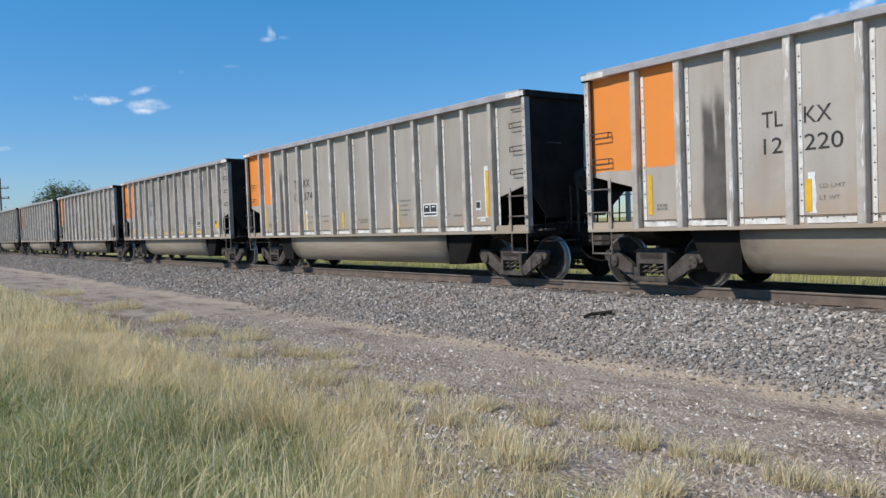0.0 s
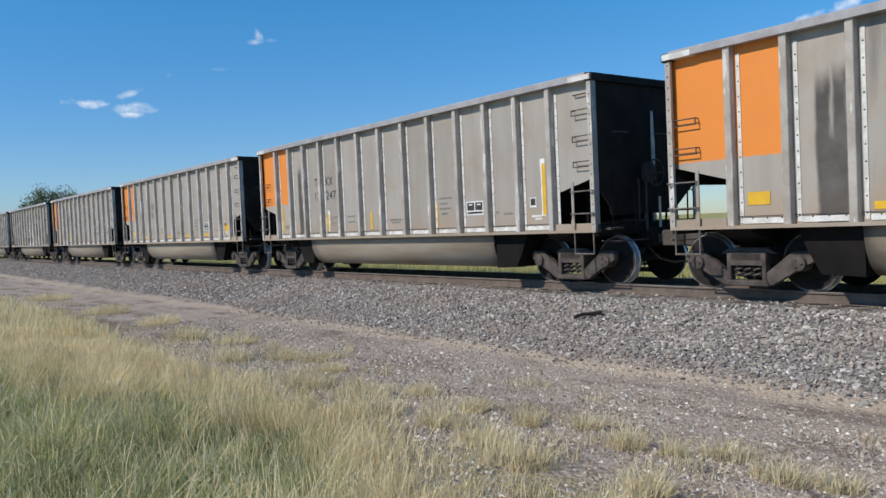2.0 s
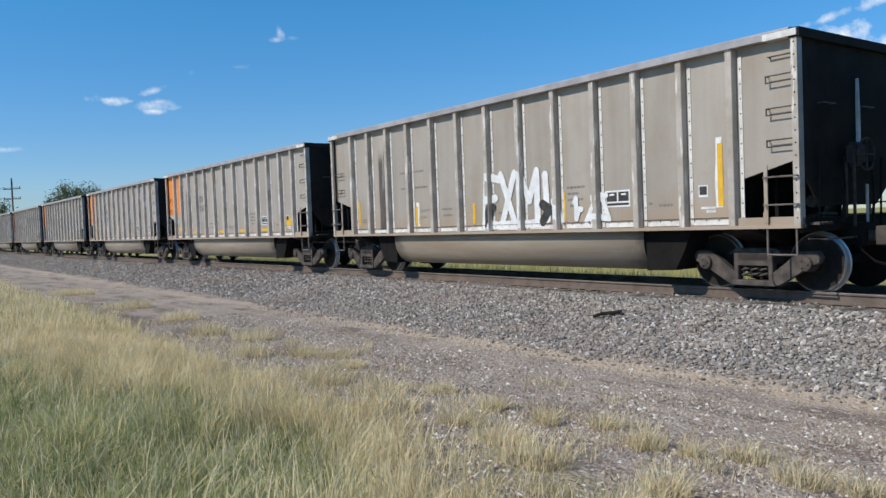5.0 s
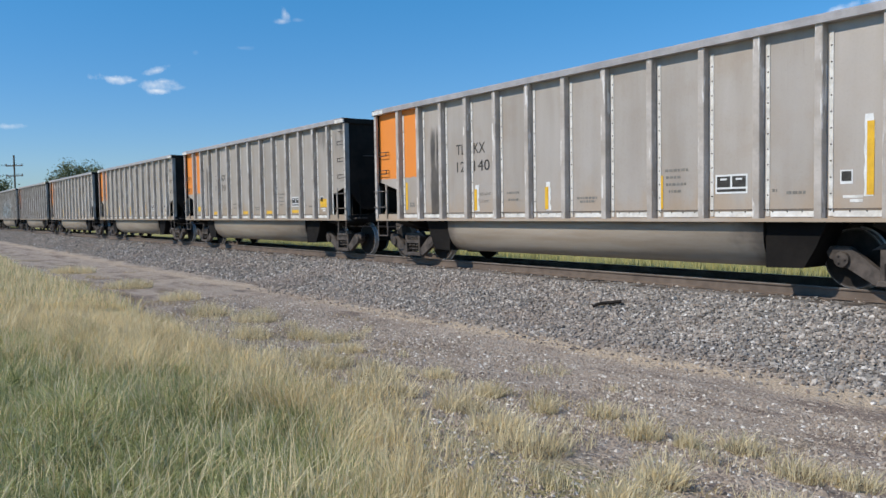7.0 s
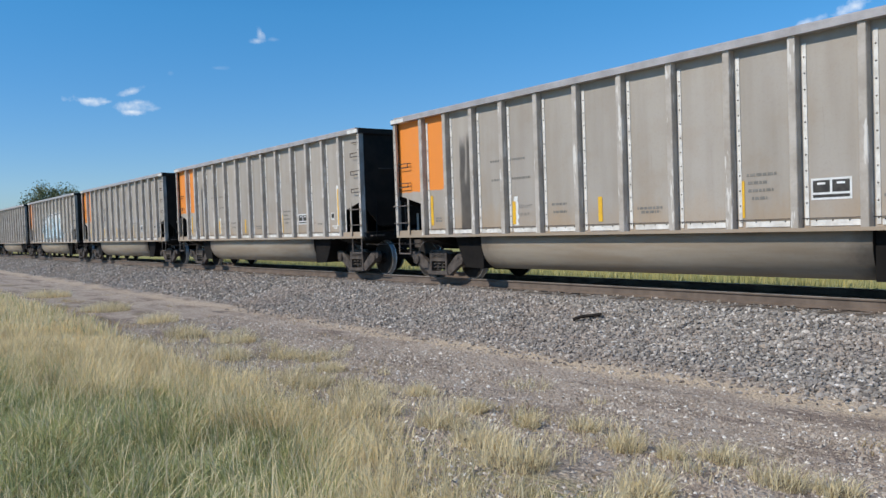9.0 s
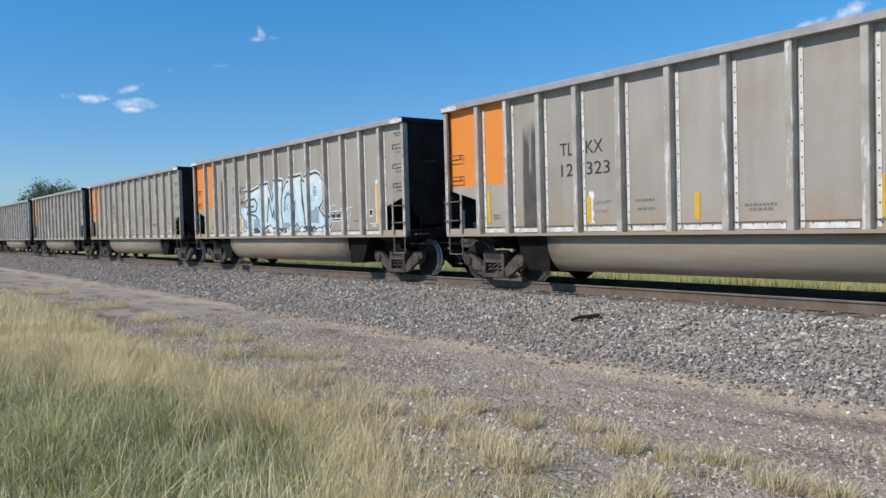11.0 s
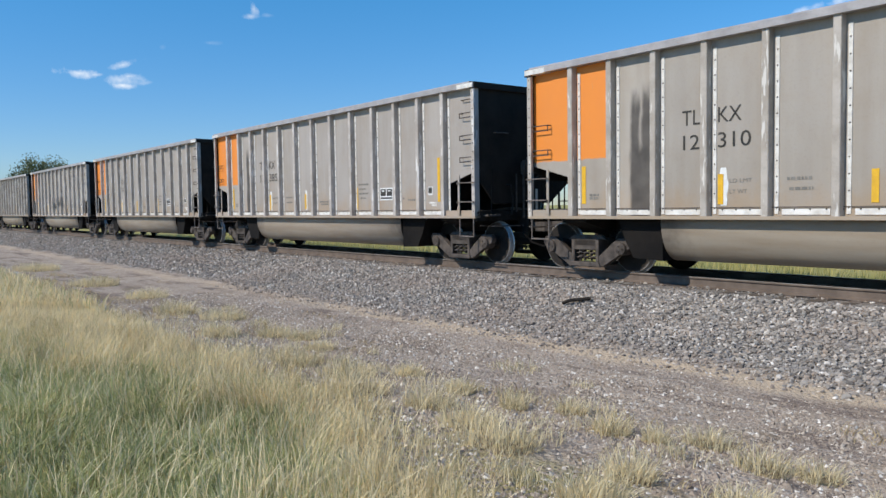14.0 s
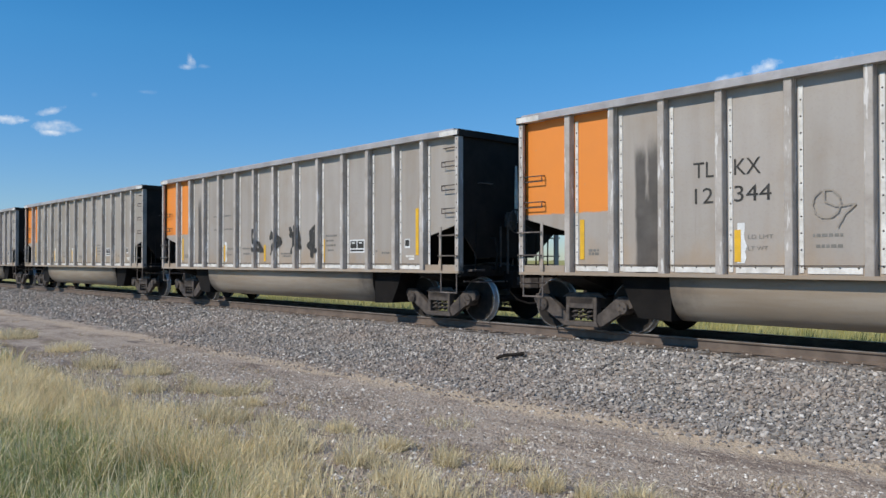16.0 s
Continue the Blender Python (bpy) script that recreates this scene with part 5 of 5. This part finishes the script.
def blades(name, label, mat, xy, height, width, lean, rng, fan=None, mat_at=None):
    """Curved, tapered grass blades, one mesh."""
    n = len(xy)
    root = on_ground(xy, np.full(n, -0.01))
    a = rng.uniform(0, 6.283, n)
    side = np.stack([np.cos(a), np.sin(a), np.zeros(n)], 1)
    b = rng.uniform(0, 6.283, n)
    drift = np.stack([np.cos(b) + 0.35, np.sin(b) + 0.15, np.zeros(n)], 1)
    if fan is not None:
        drift = 0.7 * drift + 0.8 * np.stack([fan[:, 0], fan[:, 1], np.zeros(n)], 1)
    out = drift * (lean * rng.uniform(0.3, 1.0, n))[:, None]
    up = np.array([0, 0, 1.0])
    lv = []
    for f, w in ((0.0, 1.0), (0.4, 0.85), (0.75, 0.55)):
        mid = root + up * (height * f * (1 - 0.12 * f))[:, None] + out * (height * f * f)[:, None]
        lv += [mid - side * (width * w / 2)[:, None], mid + side * (width * w / 2)[:, None]]
    tip = root + up * (height * 0.9)[:, None] + out * height[:, None]
    v = np.stack([*lv, tip], 1).reshape(-1, 3)
    o = np.arange(n)[:, None] * 7
    quads = np.concatenate([o + np.array([0, 1, 3, 2]), o + np.array([2, 3, 5, 4])])
    tris = o + np.array([4, 5, 6])
    me = bpy.data.meshes.new(name)
    v, faces = v.tolist(), quads.tolist() + tris.tolist()
    if mat_at is not None:
        # low mound of matted roots that holds a tuft together
        x, y, r = mat_at
        b, ring = len(v), 14
        for k, (f, up) in enumerate(((1.0, -0.02), (0.75, 0.012), (0.35, 0.022))):
            for q in range(ring):
                a = q * 6.2832 / ring
                rr = r * f * (1 + 0.18 * math.sin(3 * a + x * 9))
                px, py = x + 1.2 * rr * math.cos(a), y + rr * math.sin(a)
                v.append((px, py, ground_z(px, py) + up))
        v.append((x, y, ground_z(x, y) + 0.026))
        for k in range(2):
            faces += [(b + k * ring + q, b + k * ring + (q + 1) % ring, b + (k + 1) * ring + (q + 1) % ring, b + (k + 1) * ring + q) for q in range(ring)]
        faces += [(b + 2 * ring + q, b + 2 * ring + (q + 1) % ring, b + 3 * ring) for q in range(ring)]
    me.from_pydata(v, [], faces)
    me.materials.append(mat)
    if mat_at is not None:
        me.materials.append(THATCH)
        for p in list(me.polygons)[-ring * 3:]:
            p.material_index = 1
    return tagged(new(name, me), label, "grass", kind="stuff")


def grass_edge(x):
    """Where the dense grass ends towards the road."""
    return lerp_table(-x, [(-8.0, 1.4), (1.0, 1.7), (2.5, 2.35), (4.0, 3.25), (6.0, 3.85), (9.0, 4.05), (12.0, 3.85), (20.0, 3.9), (30.0, 4.1), (60.0, 4.6)]) + 0.35 * noise.noise((x * 0.9, 0.3, 0)) + 0.1 * noise.noise((x * 3.1, 0.7, 0))


def spread(n, x0, x1, power=1.0):
    x = x0 + (x1 - x0) * rng.random(n) ** power
    y = np.array([grass_edge(a) for a in x])
    return x, y


def make_grass():
    # dense meadow, short and green near the camera, straw towards the road, thinning out at the gravel
    n = 185000
    x, e = spread(n, -0.4, -16.0, 1.15)
    d = rng.random(n) * 4.9 - 0.1
    y = e - d
    dist, az = np.hypot(x, y), np.degrees(np.arctan2(-x, y))
    clump = np.array([noise.noise((a * 1.1, b * 1.1, 7.7)) for a, b in zip(x, y)])
    knot = np.array([noise.noise((a * 4.3, b * 4.3, 2.2)) for a, b in zip(x, y)])
    # bare spots between the clumps, and a ragged edge
    ok = (dist > 1.7) & (az < 96) & (az > 8) & (knot + 0.5 * clump > -0.62 + rng.uniform(-0.3, 0.2, n))
    ok &= rng.random(n) < np.clip(0.12 + d / 0.95 + 0.9 * knot, 0.05, 1)
    x, y, d, clump, knot = x[ok], y[ok], d[ok], clump[ok], knot[ok]
    n = len(x)
    straw = rng.random(n) < np.clip(1.22 - np.interp(-x, [3.0, 10.0], [1.15, 0.55]) * d + 0.9 * clump + 0.35 * knot + 0.5 * np.clip((-x - 7) / 6, 0, 1), 0.10, 0.97)
    xy = np.stack([x, y], 1)
    h = rng.uniform(0.10, 0.34, n) * (1 + 0.4 * clump) * (1 + 0.6 * knot) * np.clip(0.6 + d * 0.45, 0.6, 1.0)
    w = rng.uniform(0.004, 0.011, n)
    lean = rng.uniform(0.15, 1.2, n)
    comb = np.array([(noise.noise((a * 2.1, b * 2.1, 5.5)), noise.noise((a * 2.1, b * 2.1, 9.5))) for a, b in xy]) * 1.5
    g = ~straw
    blades("green_grass", "unmown grey-green grass beside the service road", GREEN, xy[g], h[g] * 0.55, w[g] * 1.15, lean[g] * 1.6, rng, comb[g])
    blades("dry_grass", "straw-coloured dry grass at the verge", STRAW, xy[straw], h[straw] * 0.95, w[straw] * 0.85, lean[straw], rng, comb[straw])
    # long bent seed stalks
    n = 1500
    x, e = spread(n, -1.6, -12.0, 1.1)
    xy = np.stack([x, e - 2.6 * rng.random(n)], 1)
    xy = xy[np.hypot(xy[:, 0], xy[:, 1]) > 1.9]
    n = len(xy)
    blades("seed_stalks", "long pale bent grass stalks", STRAW, xy, rng.uniform(0.35, 0.6, n), rng.uniform(0.004, 0.007, n), rng.uniform(0.4, 1.3, n), rng)
    # the meadow goes on round and behind the place where the camera stands
    n = 26000
    x, y = rng.uniform(-18, 9, n), rng.uniform(-9, 2.6, n)
    e = np.array([grass_edge(a) for a in x])
    ok = (np.hypot(x, y) > 1.3) & (y < e) & ((np.degrees(np.arctan2(-x, y)) > 94) | (np.degrees(np.arctan2(-x, y)) < 10) | (e - y > 4.6))
    xy = np.stack([x, y], 1)[ok]
    n = len(xy)
    blades("green_grass", "unmown green grass away from the road", GREEN, xy, rng.uniform(0.12, 0.34, n), rng.uniform(0.01, 0.02, n), rng.uniform(0.3, 1.4, n), rng)
    # further along the verge
    n = 38000
    x, e = spread(n, -15.0, -62.0, 1.4)
    d = rng.random(n) * 5.0
    xy = np.stack([x, e - d], 1)
    s = rng.random(n) < 0.88
    h, w = rng.uniform(0.2, 0.42, n), rng.uniform(0.012, 0.022, n)
    lean = rng.uniform(0.15, 0.6, n)
    blades("dry_grass", "pale dry grass further along the verge", STRAW, xy[s], h[s], w[s], lean[s], rng)
    blades("green_grass", "greener grass further along the verge", GREEN, xy[~s], h[~s], w[~s], lean[~s], rng)
    # field behind the track
    n = 16000
    xy = np.stack([-60 * rng.random(n) ** 1.0 + 2, 16.6 + 9 * rng.random(n) ** 1.5], 1)
    h, w = rng.uniform(0.2, 0.5, n), rng.uniform(0.012, 0.025, n)
    blades("field_grass", "yellow-green grass behind the track", material("field_blades", m_blade((0.42, 0.375, 0.125), (0.54, 0.47, 0.19), (0.62, 0.53, 0.27)), 0.7), xy, h, w, rng.uniform(0.1, 0.5, n), rng)


make_grass()


def make_tufts():
    """Clumps of dry grass on the gravel: place, radius, height, blades."""
    spots = [(-5.4, 5.0, .22, .22), (-4.95, 5.3, .2, .2), (-11.1, 5.3, .4, .24), (-3.6, 5.45, .25, .2), (-4.3, 5.1, .26, .24), (-13.3, 5.4, .55, .28), (-10.5, 5.5, .45, .2),
             (-6.2, 5.0, .28, .22), (-3.9, 5.15, .2, .2), (-3.0, 5.2, .25, .2), (-2.65, 5.3, .22, .18), (-7.7, 4.55, .45, .22), (-7.3, 5.15, .3, .18), (-4.5, 4.05, .4, .28),
             (-14.8, 5.1, .7, .3), (-17.8, 5.5, .9, .28), (-21.8, 5.4, 1.2, .3), (-9.5, 5.2, .4, .2), (-5.9, 4.4, .4, .26), (-5.1, 4.2, .35, .28), (-6.9, 4.2, .5, .26),
             (-3.4, 4.2, .3, .24), (-2.6, 4.3, .25, .2), (-3.2, 3.6, .35, .28), (-8.6, 4.4, .5, .26), (-29.0, 5.4, 1.5, .3), (-2.0, 4.9, .25, .2), (-11.5, 4.6, .6, .25)]
    rd, small = random.Random(21), []
    for _ in range(60):
        x = -1.8 - 14 * rd.random() ** 1.1
        small.append((x, grass_edge(x) + 0.25 + 2.3 * rd.random() ** 1.8, rd.uniform(.08, .26), rd.uniform(.1, .22)))
    loose, high = [], []
    for x, y, r, h in small:
        n = int(40 + 200 * r)
        a, d = rng.uniform(0, 6.283, n), r * np.sqrt(rng.random(n))
        loose.append(np.stack([x + 1.4 * d * np.cos(a), y + d * np.sin(a)], 1))
        high.append(h * rng.uniform(0.4, 1.1, n))
    loose, high = np.concatenate(loose), np.concatenate(high)
    blades("sparse_grass", "sparse dry grass sprouting through the gravel", TUFT, loose, high, rng.uniform(0.004, 0.008, len(high)), rng.uniform(0.3, 1.0, len(high)), rng)
    n = 16000
    xy = np.stack([-2.5 - 26 * rng.random(n) ** 1.2, rng.uniform(4.2, 7.6, n)], 1)
    where = np.array([noise.noise((a * 0.5, b * 1.2, 12.0)) + 0.5 * noise.noise((a * 1.9, b * 2.6, 3.0)) for a, b in xy])
    xy = xy[where > 0.16 + 0.10 * (xy[:, 1] - 4.2) + rng.uniform(-0.08, 0.08, n)]
    n = len(xy)
    blades("dead_weeds", "low brown dead weeds lying on the gravel", material("dead_blades", m_blade((0.27, 0.20, 0.115), (0.52, 0.41, 0.24), (0.62, 0.52, 0.32)), 0.8), xy, rng.uniform(0.04, 0.13, n), rng.uniform(0.006, 0.014, n), rng.uniform(0.5, 1.8, n), rng)
    for i, (x, y, r, h) in enumerate(spots):
        n = int(190 + 700 * r)
        a, d = rng.uniform(0, 6.283, n), np.sqrt(rng.random(n))
        core = r * rng.uniform(0.45, 0.75)
        xy = np.stack([x + core * 1.25 * d * np.cos(a), y + core * d * np.sin(a)], 1)
        fan = np.stack([np.cos(a), np.sin(a)], 1) * d[:, None]
        ob = blades("grass_tuft", "dry olive and straw grass tuft growing in the gravel", TUFT, xy, h * rng.uniform(0.2, 1.2, n) * (1.15 - 0.5 * d), rng.uniform(0.003, 0.007, n) * (1 + r), rng.uniform(0.3, 1.5, n), rng, fan, (x, y, core * 1.02))
        ob["kind"] = ""
        del ob["kind"]
        tagged(ob, "", "grass tuft", "tufts on the gravel")


make_tufts()


def make_stick():
    bm = B()
    z = ground_z(-9.2, 10.0)
    rod(bm, [(-9.28, 9.74, z), (-9.18, 9.83, z + 0.05), (-9.02, 9.97, z + 0.07), (-8.93, 10.06, z + 0.09)], 0.03, 7)
    tagged(new("tie_splinter", mesh_of("tie_splinter", bm, MAT["under"])), "dark broken wooden splinter lying on the ballast", "wood piece")
    for x, y, r in ((-10.8, 11.15, 0.07), (-7.6, 11.2, 0.05), (-6.1, 11.3, 0.06)):
        ob = scatter("stone", "pale stone lying beside the rail", BALLAST, on_ground(np.array([[x, y]]), [0.03]), np.array([r]), 0.7, rng, False)
        del ob["kind"]
        tagged(ob, "", "stone")


make_stick()


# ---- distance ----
# greens lifted pale: the haze of distance is put into the leaf colour
LEAF = material("haze_pale_leaves", islands([(0.10, 0.125, 0.06), (0.15, 0.18, 0.09), (0.21, 0.23, 0.125), (0.27, 0.28, 0.165)], (0.05, 0.06, 0.03), 2), 0.8)
BARK = material("grey_bark", plain((0.16, 0.13, 0.10), (0.10, 0.08, 0.065), 4.0), 0.9)


def make_tree(x, y, h, r, seed, label):
    rd = np.random.default_rng(seed)
    tree = thing("tree", label, "tree", "", pose(x, y, ground_z(x, y)))
    bm = B()
    rod(bm, [(0, 0, -0.2), (0.08 * h * 0.1, 0, h * 0.25), (0.0, 0.02 * h, h * 0.5)], h * 0.022, 8)
    part("trunk", bm, BARK, tree)
    lobes = []
    for k in range(7):
        a = k * 2.4 + rd.uniform(-0.4, 0.4)
        d = r * rd.uniform(0.25, 0.75)
        top = Vector((d * math.cos(a), d * math.sin(a), h * rd.uniform(0.5, 0.85)))
        bm = B()
        rod(bm, [(0, 0, h * rd.uniform(0.2, 0.4)), top * 0.55 + Vector((0, 0, h * 0.12)), top], h * 0.008, 6)
        part("limb", bm, BARK, tree)
        lobes.append((top, r * rd.uniform(0.28, 0.5)))
    n = 2600
    which = rd.integers(0, len(lobes), n)
    c = np.array([lobes[i][0][:] for i in which]) + rd.normal(0, 1, (n, 3)) * np.array([lobes[i][1] * 0.55 for i in which])[:, None]
    c[:, 2] = np.clip(c[:, 2], h * 0.2, h)
    u, w = rd.normal(0, 1, (n, 3)), rd.normal(0, 1, (n, 3))
    u /= np.linalg.norm(u, axis=1)[:, None]
    w /= np.linalg.norm(w, axis=1)[:, None]
    s = (rd.uniform(0.02, 0.045, n) * r + 0.06)[:, None]
    v = np.stack([c - u * s, c + w * s * 0.6, c + u * s, c - w * s * 0.6], 1).reshape(-1, 3)
    me = bpy.data.meshes.new("crown")
    me.from_pydata(v, [], (np.arange(n)[:, None] * 4 + np.arange(4)).tolist())
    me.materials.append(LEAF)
    part("crown", me, None, tree)


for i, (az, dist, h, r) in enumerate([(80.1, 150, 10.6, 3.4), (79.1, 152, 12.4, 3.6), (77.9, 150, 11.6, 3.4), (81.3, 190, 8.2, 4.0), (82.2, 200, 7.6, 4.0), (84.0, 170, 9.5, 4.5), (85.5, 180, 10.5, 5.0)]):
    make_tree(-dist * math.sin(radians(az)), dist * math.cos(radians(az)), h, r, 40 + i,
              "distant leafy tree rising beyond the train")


def make_pole(x, y, h, yaw):
    pole = thing("power_pole", "wooden power pole with two crossarms beyond the train", "power pole", "", pose(x, y, ground_z(x, y), 0, 0, yaw))
    bm = B()
    rod(bm, [(0, 0, -0.5), (0, 0, h)], 0.15, 8)
    part("mast", bm, BARK, pole)
    for z, w in ((h - 2.0, 1.9), (h - 3.9, 1.9)):
        bm = B()
        box(bm, -w, w, -0.08, 0.08, z - 0.09, z + 0.09)
        part("crossarm", bm, BARK, pole)
        for xx in (-w + 0.15, w - 0.15):
            bm = B()
            lathe(bm, [(0, 0.05), (0.08, 0.11), (0.16, 0.07), (0.24, 0.11), (0.3, 0.04)], n=8)
            bmesh.ops.rotate(bm, verts=bm.verts[:], matrix=Matrix.Rotation(math.pi / 2, 3, "X"))
            bmesh.ops.translate(bm, verts=bm.verts[:], vec=(xx, 0, z + 0.09))
            part("insulator", bm, MAT["iron"], pole)


WIRE_A, WIRE_B = (-169.0, 22.0), (-205.0, -14.0)
make_pole(*WIRE_A, 13.6, 40)
make_pole(*WIRE_B, 13.6, 40)
for z in (11.9, 10.0):
    for o in (-1.7, 1.7):
        bm = B()
        a, b = Vector((*WIRE_A, z)) + Vector((o * 0.77, o * 0.64, 0)), Vector((*WIRE_B, z)) + Vector((o * 0.77, o * 0.64, 0))
        rod(bm, [a.lerp(b, i / 8) - Vector((0, 0, 0.9 * (1 - (i / 4 - 1) ** 2))) for i in range(9)], 0.03, 4)
        tagged(new("power_line", mesh_of("power_line", bm, MAT["black"])), "thin dark sagging overhead power line", "cable", "overhead power lines")


# ---- ties ----
def make_ties():
    road = tagged(new("track_bed"), "weathered wooden ties under the rails", "track bed", kind="structure")
    bm = B()
    box(bm, -0.115, 0.115, -1.3, 1.3, -0.18, 0.0)
    bmesh.ops.bevel(bm, geom=bm.edges[:], offset=0.012, segments=1, affect="EDGES")
    tie = mesh_of("tie", bm, MAT["tie"])
    bm = B()
    box(bm, -0.09, 0.09, -0.18, 0.18, 0.0, 0.012)
    plate = mesh_of("tie_plate", bm, MAT["rail"])
    for i in range(150):
        x = 6 - i * 0.495 + random.uniform(-0.03, 0.03)
        part("tie", tie, None, road, "", pose(x, TRACK + random.uniform(-0.05, 0.05), RAIL - 0.19 + random.uniform(-0.012, 0.004), 0, 0, random.uniform(-1.5, 1.5)))
        part("tie_plate", plate, None, road, "", pose(x, TRACK - 0.755, RAIL - 0.192))


make_ties()


# ---- motion ----
RUN = [(0, -10.39), (0.5, -1.79), (1, 6.87), (1.5, 15.43), (2, 24.08), (2.5, 32.65), (3, 41.19), (3.5, 50.45), (4, 59.01), (6.5, 102.35), (7, 110.88), (7.5, 119.42),
       (8, 128.00), (10.5, 171.20), (11, 179.74), (11.5, 188.15), (12, 196.67), (12.5, 205.17), (13, 214.24), (13.5, 222.62), (14, 231.20), (14.5, 239.59),
       (15, 248.15), (15.5, 256.63), (16, 265.08)]


def train_x(t):
    """Where the rear body end of car 0 stands."""
    return lerp_table(t, RUN)


def motions():
    for k, car in CARS:
        walk(car, [(t, pose(x - PITCH * k + HB, TRACK, RAIL)) for t, x in RUN])
    made = {}
    for k, car in CARS:
        for truck in [o for o in car.children if o.name.startswith("truck")]:
            for ws in [o for o in truck.children if o.name.startswith("wheelset")]:
                side = ws.location.x > 0
                if side not in made:
                    c = ws.location.copy()
                    walk(ws, [(f / FPS, Matrix.Translation(c) @ pose(0, 0, 0, 0, math.degrees((train_x(f / FPS) - train_x(0)) / 0.457) % 360, 0)) for f in range(0, 16 * FPS + 1)])
                    made[side] = ws
                else:
                    ws.rotation_mode = "QUATERNION"
                    data = ws.animation_data_create()
                    data.action = made[side].animation_data.action
                    data.action_slot = made[side].animation_data.action_slot


motions()
